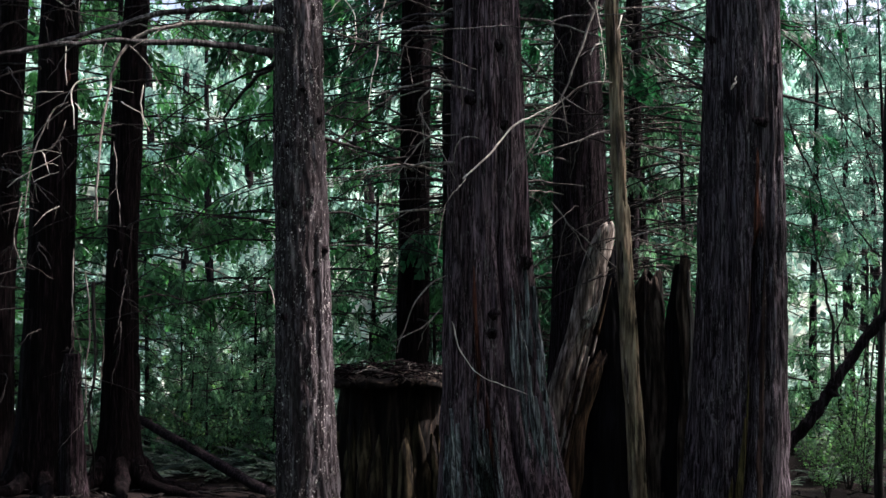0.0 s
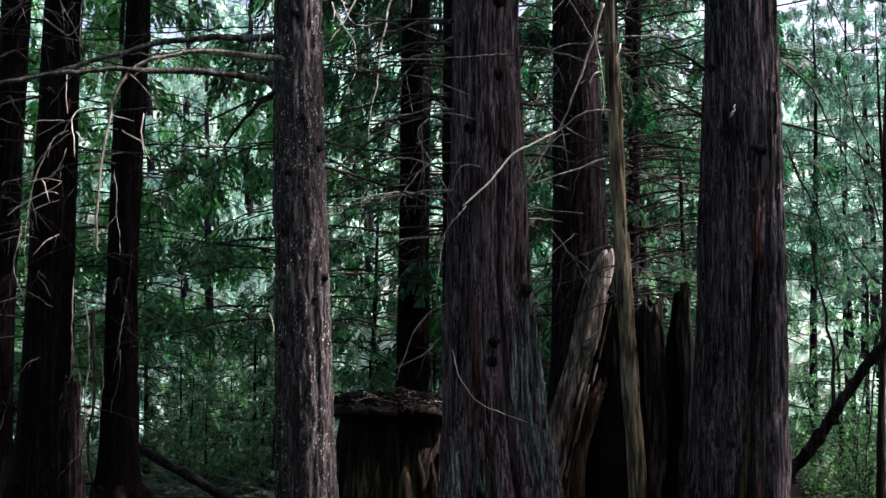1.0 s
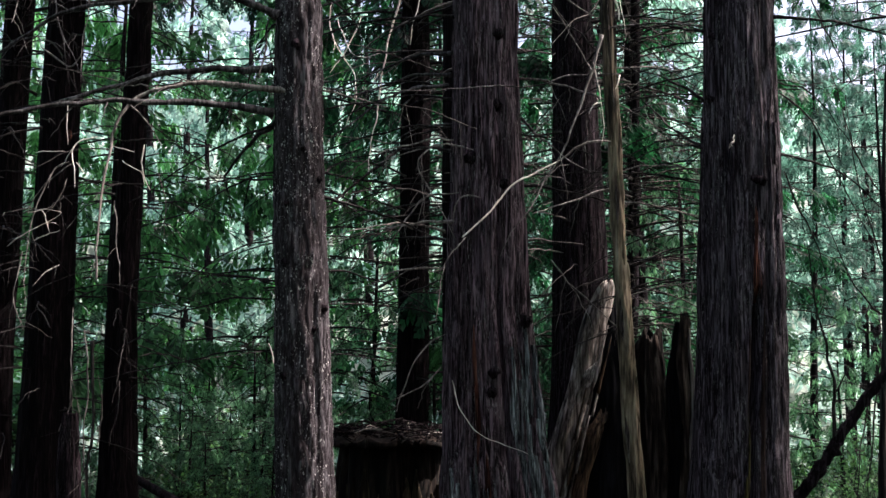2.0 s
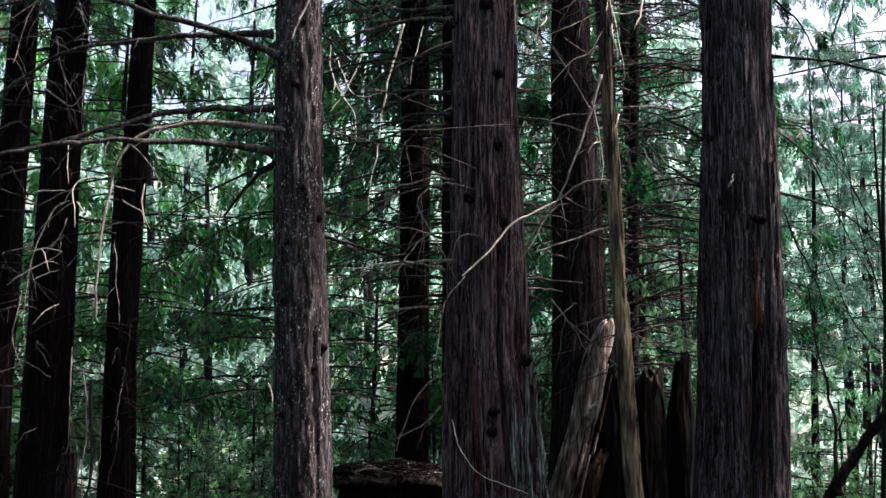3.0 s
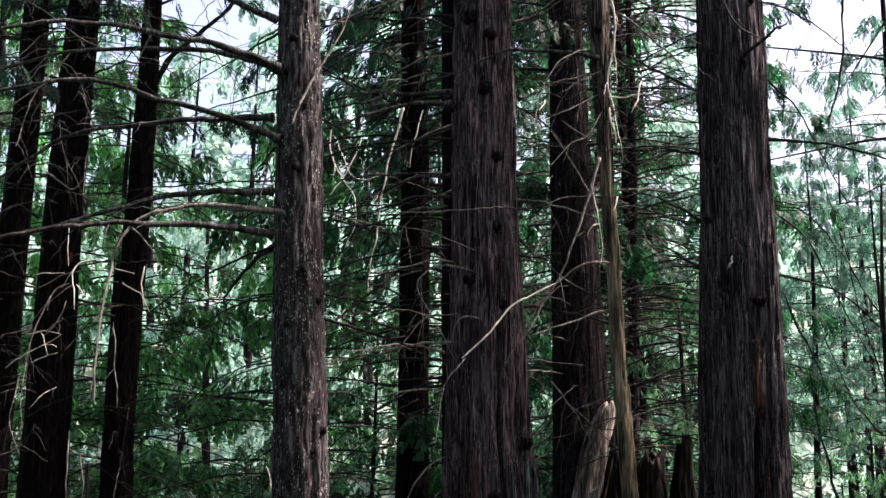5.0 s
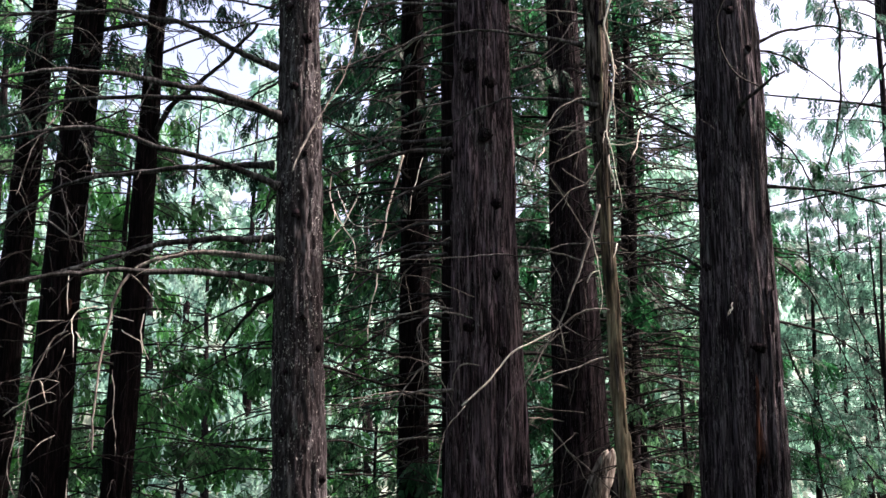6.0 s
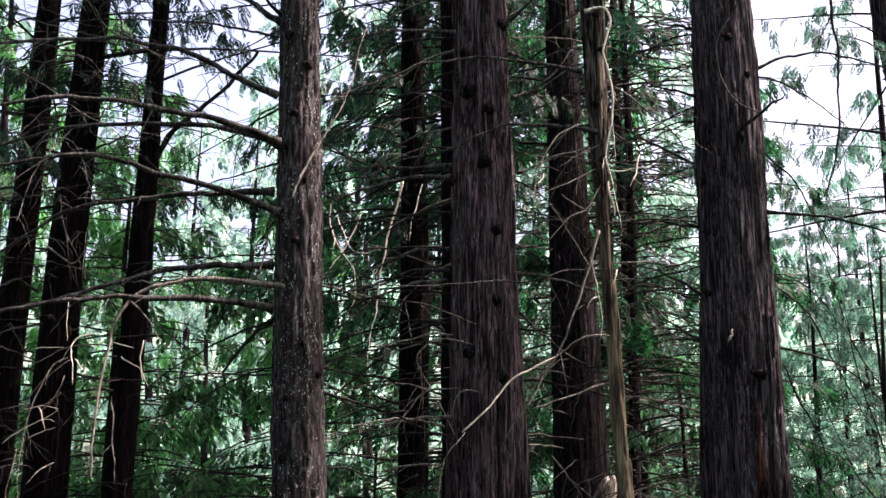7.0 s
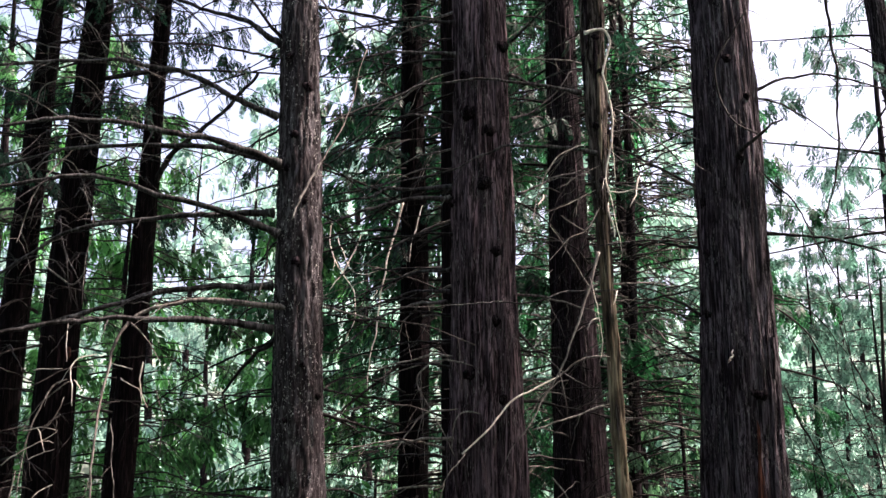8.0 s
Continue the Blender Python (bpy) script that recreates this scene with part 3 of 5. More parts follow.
R1 = thing("cedar_tree", (4.60, 13.0, 0), "leaning dark trunk with stringy bark", "tree", "near trees")
R1_STEM = Stem([(-0.3, 5.6, 13, 0.2), (0.3, 5.6, 13, 0.16), (4, 5.25, 13, 0.14), (7.3, 4.82, 13, 0.12), (14, 4.2, 13, 0.02)], 0.010, 6, 0.4, 5, 0.1, 0.4, 0.6, 91)
T6 = thing("cedar_tree", (0.10, 11.2, 0), "thin dark trunk close behind the large cedar", "tree", "near trees")
T6_STEM = Stem([(-0.3, 0.16, 11.2, 0.2), (0.5, 0.14, 11.2, 0.15), (2, 0.125, 11.2, 0.128), (4.2, 0.11, 11.2, 0.112), (7.0, 0.10, 11.2, 0.09), (13, 0.1, 11.2, 0.02)], 0.010, 6, 0.5, 5, 0.1, 0.5, 2.0, 95)
T7 = thing("cedar_tree", (1.24, 12.9, 0), "dark brown trunk with shaggy bark and crowded dead branches", "tree", "near trees")
T7_STEM = Stem([(-0.3, 1.27, 12.9, 0.22), (0.4, 1.26, 12.9, 0.17), (2, 1.25, 12.9, 0.15), (3.6, 1.24, 12.9, 0.138), (6.5, 1.25, 12.9, 0.122), (9, 1.24, 12.9, 0.09), (14, 1.24, 12.9, 0.02)], 0.014, 6, 0.4, 5, 0.1, 0.5, 1.2, 97)
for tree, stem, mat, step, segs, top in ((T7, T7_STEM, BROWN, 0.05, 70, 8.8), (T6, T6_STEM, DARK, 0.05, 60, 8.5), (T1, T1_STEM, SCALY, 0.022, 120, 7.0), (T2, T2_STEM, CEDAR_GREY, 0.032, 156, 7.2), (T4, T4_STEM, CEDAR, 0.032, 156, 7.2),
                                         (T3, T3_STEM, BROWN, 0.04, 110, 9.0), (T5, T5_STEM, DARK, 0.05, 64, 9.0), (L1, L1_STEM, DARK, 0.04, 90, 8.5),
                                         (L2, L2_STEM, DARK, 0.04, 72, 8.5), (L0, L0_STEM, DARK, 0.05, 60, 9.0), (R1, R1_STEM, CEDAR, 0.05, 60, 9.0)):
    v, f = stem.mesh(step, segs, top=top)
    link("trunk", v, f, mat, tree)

# shredded bark, the red split and the mossy streak
rnd = random.Random(5)
for k in range(96):
    a, z = (rnd.uniform(-2.75, -1.62), rnd.uniform(0.0, 0.42)) if k < 60 else (rnd.uniform(-1.20, -0.45), rnd.uniform(0.45, 1.45))
    v, f = T2_STEM.strip(z, z + rnd.uniform(0.22, 0.62), a, rnd.uniform(0.012, 0.042), rnd.uniform(0.006, 0.036), 0.8, 0.006, k)
    link("bark_strip", v, f, SHRED, T2, "hanging shred of grey bark")
for k in range(26):
    a, z = rnd.uniform(-2.8, -0.3), rnd.uniform(0.6, 5.2)
    v, f = T2_STEM.strip(z, z + rnd.uniform(0.3, 0.9), a, rnd.uniform(0.02, 0.05), 0.004, 0.6, 0.008, 50 + k)
    link("bark_strip", v, f, CEDAR_GREY, T2)
for k in range(26):
    a, z = rnd.uniform(-2.8, -0.3), rnd.uniform(0.2, 5.2)
    v, f = T4_STEM.strip(z, z + rnd.uniform(0.3, 1.0), a, rnd.uniform(0.02, 0.05), 0.004, 0.6, 0.008, 90 + k)
    link("bark_strip", v, f, CEDAR, T4)
for z, a, ln in ((0.95, -1.92, 0.95), (0.55, -1.75, 0.5)):
    v, f = T2_STEM.strip(z, z + ln, a, 0.075, 0.004, 0.4, 0.006, 3)
    link("inner_bark", v, f, RED, T2, "exposed red-brown inner bark")
for z, a, ln, w, mat, label in ((1.98, -1.45, 0.60, 0.12, RED, "exposed red-brown inner bark"), (2.30, -1.43, 0.42, 0.06, RED, "exposed red-brown inner bark"), (0.55, -1.29, 1.45, 0.085, RUSSET, "smooth russet inner bark"),
                                (0.05, -1.33, 0.75, 0.10, RUSSET, "smooth russet inner bark"), (1.25, -1.63, 0.65, 0.045, RUSSET, "smooth russet inner bark")):
    v, f = T4_STEM.strip(z, z + ln, a, w, 0.005, 0.5, 0.006, 4)
    link("inner_bark", v, f, mat, T4, label)
for z, a, ln, w in ((-0.05, -1.68, 0.62, 0.10), (0.30, -1.63, 0.60, 0.080), (0.62, -1.555, 0.80, 0.065), (0.05, -1.82, 0.45, 0.06)):
    v, f = T4_STEM.strip(z, z + ln, a, w, 0.012, 0.6, 0.010, 5)
    link("moss_streak", v, f, MOSS, T4, "dull yellow-green moss in the split")
# sunlit spot on the trunk, painted as a red-brown patch
v, f = L1_STEM.strip(3.62, 3.74, -0.75, 0.16, 0.004, 0.6, 0.006, 6)
link("inner_bark", v, f, RED, L1, "small patch of bark painted red-brown as if sunlit")


def knot(tree, stem, z, a, size, stub=0.012, mat=DARK):
    """A branch scar: a swollen collar round a short broken stub."""
    p = stem.point(z, a, -0.01)
    out = np.array([math.cos(a), math.sin(a), 0.15])
    q = np.array([0, 0.35, 0.75, 1.0])
    c = p + out * (0.02 + stub) * q[:, None]
    v, f = solid(tube(np.concatenate([c, c[-1:] - out * 0.015]), [size * 1.5, size * 1.25, size * 0.8, size * 0.7, size * 0.35], 10, 0.3, int(z * 100)))
    return link("knot", v, f, mat, tree)


rnd = random.Random(9)
for z, a in ((5.00, -2.07), (4.23, -2.14), (4.00, -1.23), (3.60, -1.57), (2.94, -1.30), (4.45, -1.74), (4.79, -1.06), (2.60, -2.04), (1.96, -0.45), (1.55, -2.26), (1.83, -0.96), (2.75, -0.67), (2.24, -2.17)):
    knot(T1, T1_STEM, z, a, rnd.uniform(0.016, 0.030), 0.012, BROWN)
for z, a in ((5.27, -2.26), (4.82, -1.36), (3.91, -1.18), (3.04, -2.13), (2.86, -1.13), (3.41, -1.24), (4.42, -1.49), (5.50, -0.66), (4.97, -2.09), (4.31, -2.80), (1.92, -0.67), (1.57, -1.51), (1.44, -1.59)):
    knot(T2, T2_STEM, z, a, rnd.uniform(0.028, 0.042), 0.03, BROWN)
for z, a in ((5.36, -1.69), (4.59, -1.46), (2.87, -1.26), (5.07, -1.06), (3.47, -2.7), (3.91, -2.65), (2.88, -1.42), (4.30, -2.72)):
    knot(T4, T4_STEM, z, a, rnd.uniform(0.022, 0.036), 0.02, BROWN)

# a small pale stub hangs from the bark
limb(T4, PALE, 0.006, 0.003, (1.99, 8.70, 3.18), (1.975, 8.66, 3.16), (1.985, 8.655, 3.135), (1.955, 8.65, 3.12), (1.945, 8.66, 3.085), twigs=2)

# the roots of the trees at the edge of the clearing
for tree, x, y, spread in ((L1, -3.53, 11.5, ((-2.4, 0.8), (-1.9, 0.9), (-1.2, 0.8), (-0.7, 0.6))), (L2, -2.85, 11.5, ((-2.2, 0.6), (-1.3, 0.8), (-0.55, 0.9), (-0.15, 0.7)))):
    for a, ln in spread:
        d = np.array([math.cos(a), math.sin(a), 0])
        c = spline([np.array([x, y, 0.28]) + d * 0.16, np.array([x, y, 0.10]) + d * 0.36, np.array([x, y, 0.045]) + d * (0.36 + 0.4 * ln), np.array([x, y, -0.06]) + d * (0.36 + ln)], 22)
        v, f = solid(tube(c, np.linspace(0.085, 0.03, 22), 10, 0.25, int(a * 50)))
        link("root", v, f, DARK, tree)

# ---- the dead pole ----
S = thing("dead_pole", (1.30, 8.6, 0), "thin dead tree, tan and barkless below, shaggy brown bark above", "dead tree")
S_STEM = Stem([(-0.3, 1.31, 8.6, 0.066), (0.4, 1.285, 8.6, 0.064), (0.8, 1.275, 8.6, 0.062), (1.2, 1.24, 8.6, 0.060), (1.85, 1.21, 8.6, 0.057), (2.48, 1.175, 8.6, 0.050), (3.1, 1.16, 8.6, 0.048), (3.56, 1.135, 8.6, 0.049), (3.95, 1.125, 8.6, 0.052),
               (4.28, 1.11, 8.6, 0.064), (4.55, 1.115, 8.6, 0.070), (4.9, 1.10, 8.6, 0.082), (5.3, 1.10, 8.6, 0.087), (5.6, 1.105, 8.6, 0.090), (6.2, 1.08, 8.6, 0.080), (7.0, 1.09, 8.6, 0.045), (7.6, 1.08, 8.6, 0.012)], 0.012, 3.0, 0.30, 3, 0.05, 0.4, 0.4, 101)
v, f = S_STEM.mesh(0.02, 44, z1=4.15)
link("trunk", v, f, POLE, S)
v, f = S_STEM.mesh(0.02, 44, z0=4.10)
link("upper_trunk", v, f, SHAGGY, S, "shaggy brown bark")
for k in range(16):
    z = 0.2 + 0.26 * k
    v, f = S_STEM.strip(z, z + 0.3, -2.6 + (k * 1.7) % 2.4, 0.35, 0.002, 0.7, 0.004, 200 + k)
    link("bark_strip", v, f, (SHAGGY, POLE, POLE)[k % 3], S)
for k in range(14):
    z = 3.5 + 0.05 * k
    v, f = S_STEM.strip(z, z + rnd.uniform(0.4, 0.9), rnd.uniform(-2.9, -0.3), 0.30, 0.001, 0.7, 0.006, 240 + k)
    link("bark_strip", v, f, SHAGGY, S)
for k in range(22):
    z = rnd.uniform(4.2, 5.8)
    v, f = S_STEM.strip(z, z + rnd.uniform(0.15, 0.6), rnd.uniform(-3.0, -0.2), rnd.uniform(0.12, 0.3), rnd.uniform(0.002, 0.012), 0.7, 0.008, 270 + k)
    link("bark_strip", v, f, (SHAGGY, POLE, BROWN)[k % 3], S)
for z, a in ((4.35, -1.3), (4.75, -1.8), (5.15, -1.2), (5.42, -1.5)):
    knot(S, S_STEM, z, a, 0.022, 0.02, BROWN)

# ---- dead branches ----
# PALE twigs below: the sun on them is put into the wood colour.
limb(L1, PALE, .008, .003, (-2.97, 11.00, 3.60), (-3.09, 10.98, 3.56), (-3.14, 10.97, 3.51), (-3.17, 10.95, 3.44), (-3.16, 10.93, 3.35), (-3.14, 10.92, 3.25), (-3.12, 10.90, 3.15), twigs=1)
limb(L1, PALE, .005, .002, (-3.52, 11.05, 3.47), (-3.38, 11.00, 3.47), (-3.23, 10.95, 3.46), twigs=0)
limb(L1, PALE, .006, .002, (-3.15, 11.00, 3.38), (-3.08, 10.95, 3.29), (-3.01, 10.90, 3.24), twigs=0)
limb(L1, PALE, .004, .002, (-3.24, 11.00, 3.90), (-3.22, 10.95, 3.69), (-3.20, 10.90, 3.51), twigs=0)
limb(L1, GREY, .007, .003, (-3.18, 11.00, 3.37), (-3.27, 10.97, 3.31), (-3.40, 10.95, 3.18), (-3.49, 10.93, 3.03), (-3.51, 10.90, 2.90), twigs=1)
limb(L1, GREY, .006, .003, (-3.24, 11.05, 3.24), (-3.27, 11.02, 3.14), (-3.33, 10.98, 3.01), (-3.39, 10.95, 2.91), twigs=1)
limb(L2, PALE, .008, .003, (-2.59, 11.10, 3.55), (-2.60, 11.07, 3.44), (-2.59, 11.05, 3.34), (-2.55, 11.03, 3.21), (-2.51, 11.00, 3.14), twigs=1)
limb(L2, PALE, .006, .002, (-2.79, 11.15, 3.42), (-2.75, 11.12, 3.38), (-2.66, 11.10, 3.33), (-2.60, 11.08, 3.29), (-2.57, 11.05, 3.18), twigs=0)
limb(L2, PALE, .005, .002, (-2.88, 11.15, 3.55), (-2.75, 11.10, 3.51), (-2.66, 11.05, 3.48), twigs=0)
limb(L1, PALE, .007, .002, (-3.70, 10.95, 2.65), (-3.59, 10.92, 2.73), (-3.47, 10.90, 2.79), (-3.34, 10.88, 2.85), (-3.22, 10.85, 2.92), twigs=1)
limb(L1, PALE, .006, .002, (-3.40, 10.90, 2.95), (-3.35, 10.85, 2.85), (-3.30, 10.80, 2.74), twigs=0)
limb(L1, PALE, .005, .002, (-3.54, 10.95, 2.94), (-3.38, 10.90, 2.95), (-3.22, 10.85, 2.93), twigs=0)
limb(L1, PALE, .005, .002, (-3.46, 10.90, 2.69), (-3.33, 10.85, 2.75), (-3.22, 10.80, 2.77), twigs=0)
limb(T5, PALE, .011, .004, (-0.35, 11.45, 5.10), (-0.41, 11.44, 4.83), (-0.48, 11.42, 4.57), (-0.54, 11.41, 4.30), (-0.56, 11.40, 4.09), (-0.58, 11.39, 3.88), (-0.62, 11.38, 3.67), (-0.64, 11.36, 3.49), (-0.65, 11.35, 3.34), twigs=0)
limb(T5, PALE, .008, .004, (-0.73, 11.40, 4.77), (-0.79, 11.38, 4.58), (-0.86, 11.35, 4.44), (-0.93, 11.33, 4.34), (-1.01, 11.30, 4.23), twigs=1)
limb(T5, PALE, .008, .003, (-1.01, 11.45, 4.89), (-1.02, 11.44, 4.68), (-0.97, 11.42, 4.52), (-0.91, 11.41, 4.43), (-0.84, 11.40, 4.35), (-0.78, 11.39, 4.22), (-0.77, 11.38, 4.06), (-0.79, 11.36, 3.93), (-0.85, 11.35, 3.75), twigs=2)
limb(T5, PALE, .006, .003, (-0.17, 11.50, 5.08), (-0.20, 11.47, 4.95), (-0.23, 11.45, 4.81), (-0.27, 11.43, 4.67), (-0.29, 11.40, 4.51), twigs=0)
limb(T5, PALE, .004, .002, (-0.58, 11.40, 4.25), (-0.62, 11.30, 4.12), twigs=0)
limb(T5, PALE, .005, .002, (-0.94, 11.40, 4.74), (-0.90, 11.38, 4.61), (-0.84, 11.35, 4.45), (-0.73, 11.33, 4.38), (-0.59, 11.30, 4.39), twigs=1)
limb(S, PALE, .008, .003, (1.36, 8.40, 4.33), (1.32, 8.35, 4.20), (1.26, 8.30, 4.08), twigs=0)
limb(S, PALE, .006, .002, (1.13, 8.40, 4.22), (1.23, 8.37, 4.20), (1.36, 8.33, 4.21), (1.44, 8.30, 4.23), twigs=0)
limb(S, GREY, .005, .002, (1.31, 8.45, 4.19), (1.38, 8.40, 4.12), (1.49, 8.35, 4.02), twigs=0)
limb(S, PALE, .007, .003, (0.70, 8.40, 4.20), (0.66, 8.30, 4.09), twigs=0)
limb(S, GREY, .006, .003, (0.82, 8.45, 4.07), (0.91, 8.40, 3.98), (1.02, 8.35, 3.89), twigs=0)
limb(S, GREY, .006, .002, (0.74, 8.45, 4.00), (0.82, 8.42, 3.87), (0.89, 8.40, 3.73), (0.94, 8.38, 3.63), (0.99, 8.35, 3.53), twigs=0)
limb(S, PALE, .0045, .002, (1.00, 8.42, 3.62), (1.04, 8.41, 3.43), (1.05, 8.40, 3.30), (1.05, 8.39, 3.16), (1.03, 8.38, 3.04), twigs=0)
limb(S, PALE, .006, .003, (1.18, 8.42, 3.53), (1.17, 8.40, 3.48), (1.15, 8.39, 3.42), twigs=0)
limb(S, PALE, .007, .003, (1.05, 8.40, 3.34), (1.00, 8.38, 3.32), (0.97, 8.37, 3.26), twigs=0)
# sunlit edge of the pole, added as a pale rod
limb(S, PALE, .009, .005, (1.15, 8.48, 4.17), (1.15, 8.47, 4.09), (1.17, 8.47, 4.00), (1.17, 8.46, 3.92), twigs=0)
limb(L1, GREY, .008, .003, (-3.40, 10.80, 6.84), (-3.15, 10.72, 6.55), (-2.86, 10.64, 6.22), (-2.32, 10.50, 5.90))
limb(L1, GREY, .007, .003, (-3.98, 10.90, 6.05), (-3.57, 10.78, 5.82), (-2.96, 10.59, 5.38), (-2.30, 10.40, 5.16))
limb(L1, GREY, .007, .002, (-3.67, 11.00, 5.84), (-3.59, 10.95, 6.05), (-3.37, 10.89, 6.13), (-3.15, 10.84, 6.07), (-3.00, 10.80, 5.90))
limb(L1, GREY, .007, .002, (-3.67, 11.00, 5.21), (-3.55, 10.98, 5.33), (-3.34, 10.95, 5.36), (-3.19, 10.93, 5.18), (-3.07, 10.90, 4.94))
limb(L0, GREY, .008, .003, (-4.25, 11.50, 6.92), (-3.84, 11.33, 6.68), (-3.48, 11.19, 6.51), (-3.03, 11.00, 6.34))
limb(L0, BARK, .010, .003, (-4.01, 11.60, 6.29), (-3.72, 11.48, 6.47), (-3.31, 11.35, 6.50), (-2.84, 11.20, 6.39))
limb(L1, BARK, .012, .004, (-3.10, 11.30, 6.85), (-2.97, 11.18, 6.51), (-3.04, 11.03, 6.11), (-3.20, 10.90, 5.83))
limb(L1, BARK, .010, .003, (-3.30, 11.30, 5.74), (-3.55, 11.14, 5.63), (-3.74, 10.97, 5.38), (-3.97, 10.80, 5.22))
limb(L1, BARK, .010, .003, (-3.27, 11.30, 4.89), (-3.46, 11.16, 4.96), (-3.67, 11.02, 4.89), (-3.93, 10.80, 4.67))
limb(T1, GREY, .0095, .003, (-0.93, 7.75, 3.84), (-0.86, 7.83, 4.07), (-0.76, 7.91, 4.28), (-0.66, 7.99, 4.50), (-0.59, 8.07, 4.75), (-0.50, 8.20, 5.18))
limb(T2, LIMB, .010, .003, (0.10, 8.80, 4.52), (-0.16, 8.70, 4.48), (-0.39, 8.60, 4.35), (-0.62, 8.50, 4.24))
limb(T2, LIMB, .009, .003, (0.08, 8.80, 4.86), (-0.12, 8.75, 4.91), (-0.36, 8.68, 4.84), (-0.63, 8.60, 4.67))
limb(T2, LIMB, .009, .003, (0.07, 8.90, 3.30), (-0.17, 9.05, 3.30), (-0.37, 9.20, 3.20))
limb(T2, LIMB, .008, .003, (0.50, 8.90, 3.96), (0.70, 9.05, 4.06), (0.92, 9.20, 4.08))
limb(T2, LIMB, .008, .003, (0.49, 8.90, 3.14), (0.68, 9.09, 3.30), (0.85, 9.30, 3.55))
limb(T1, GREY, .019, .006, (-0.96, 7.90, 3.31), (-1.33, 7.81, 3.33), (-1.60, 7.74, 3.31), (-1.84, 7.68, 3.23), (-1.95, 7.63, 3.03), (-2.00, 7.53, 2.64), (-1.99, 7.40, 2.11))
limb(T1, LIMB, 0.025, 0.010, (-1.06, 7.95, 3.46), (-1.42, 7.88, 3.44), (-1.79, 7.80, 3.38), (-2.20, 7.70, 3.23), (-2.64, 7.60, 3.09))
limb(T1, LIMB, 0.025, 0.011, (-1.05, 7.90, 3.17), (-1.39, 7.78, 3.20), (-1.81, 7.63, 3.19), (-2.23, 7.47, 3.14), (-2.66, 7.30, 3.00))
limb(T1, LIMB, 0.026, 0.011, (-1.03, 7.90, 3.79), (-1.32, 7.83, 3.89), (-1.70, 7.75, 3.99), (-2.18, 7.64, 4.10), (-2.78, 7.50, 3.97))
limb(T1, LIMB, 0.024, 0.010, (-1.09, 8.10, 3.99), (-1.48, 8.14, 3.99), (-1.90, 8.18, 3.97), (-2.43, 8.23, 3.91), (-3.02, 8.30, 3.58))
limb(T1, LIMB, 0.026, 0.010, (-1.03, 7.85, 4.24), (-1.29, 7.75, 4.32), (-1.59, 7.64, 4.36), (-2.01, 7.48, 4.40), (-2.38, 7.33, 4.35), (-2.70, 7.20, 4.25))
limb(T1, LIMB, 0.025, 0.009, (-1.03, 7.90, 4.24), (-1.23, 7.88, 4.31), (-1.45, 7.85, 4.35), (-1.88, 7.81, 4.36), (-2.33, 7.76, 4.33), (-2.87, 7.70, 4.16))
limb(T1, LIMB, 0.024, 0.009, (-1.06, 7.95, 4.60), (-1.32, 7.90, 4.71), (-1.65, 7.83, 4.86), (-2.01, 7.77, 4.91), (-2.42, 7.69, 4.90), (-2.89, 7.60, 4.81))
limb(T1, LIMB, 0.024, 0.010, (-1.06, 8.00, 5.14), (-1.29, 8.05, 5.31), (-1.58, 8.10, 5.45), (-2.11, 8.20, 5.67))
limb(T1, BARK, .014, .007, (-1.03, 8.00, 5.16), (-1.15, 7.82, 5.25), (-1.28, 7.60, 5.35))
limb(T1, BARK, .016, .006, (-1.04, 8.05, 3.14), (-1.27, 8.43, 3.07), (-1.48, 8.82, 2.94), (-1.52, 9.00, 2.85))
limb(T1, BARK, .009, .004, (-1.08, 7.90, 3.77), (-1.09, 7.80, 3.56), (-1.12, 7.70, 3.35))
limb(T2, LIMB, .019, .007, (0.07, 8.90, 4.33), (-0.24, 8.73, 4.27), (-0.51, 8.58, 4.16), (-0.79, 8.40, 4.00))
limb(T2, LIMB, .017, .006, (0.08, 9.00, 4.45), (-0.33, 8.92, 4.41), (-0.57, 8.87, 4.33), (-0.88, 8.80, 4.23))
limb(T2, LIMB, .016, .006, (0.11, 8.90, 5.45), (-0.08, 8.83, 5.43), (-0.40, 8.70, 5.37), (-0.72, 8.57, 5.22), (-0.87, 8.50, 5.10))
limb(T2, LIMB, .014, .005, (0.08, 9.00, 3.83), (-0.17, 9.08, 3.82), (-0.41, 9.17, 3.77), (-0.79, 9.30, 3.62))
limb(T2, LIMB, .015, .005, (0.04, 8.90, 3.57), (-0.16, 8.83, 3.54), (-0.43, 8.73, 3.41), (-0.73, 8.60, 3.16))
limb(T2, LIMB, .013, .005, (0.06, 9.00, 3.67), (-0.21, 9.06, 3.67), (-0.49, 9.13, 3.58), (-0.82, 9.20, 3.54))
limb(T2, GREY, .009, .003, (0.21, 8.70, 3.08), (0.06, 8.67, 3.10), (-0.06, 8.65, 3.09), (-0.17, 8.62, 2.97), (-0.03, 8.56, 2.72), (0.10, 8.50, 2.44))
limb(T2, GREY, .008, .003, (0.26, 8.70, 2.75), (0.14, 8.67, 2.75), (0.08, 8.64, 2.68), (0.06, 8.60, 2.53))
limb(T2, GREY, .008, .003, (0.11, 8.80, 2.80), (-0.09, 8.75, 2.76), (-0.21, 8.71, 2.65), (-0.32, 8.66, 2.48), (-0.44, 8.60, 2.26))
limb(T2, GREY, .010, .003, (0.02, 8.90, 2.29), (-0.25, 8.77, 2.26), (-0.47, 8.65, 2.18), (-0.71, 8.50, 2.02))
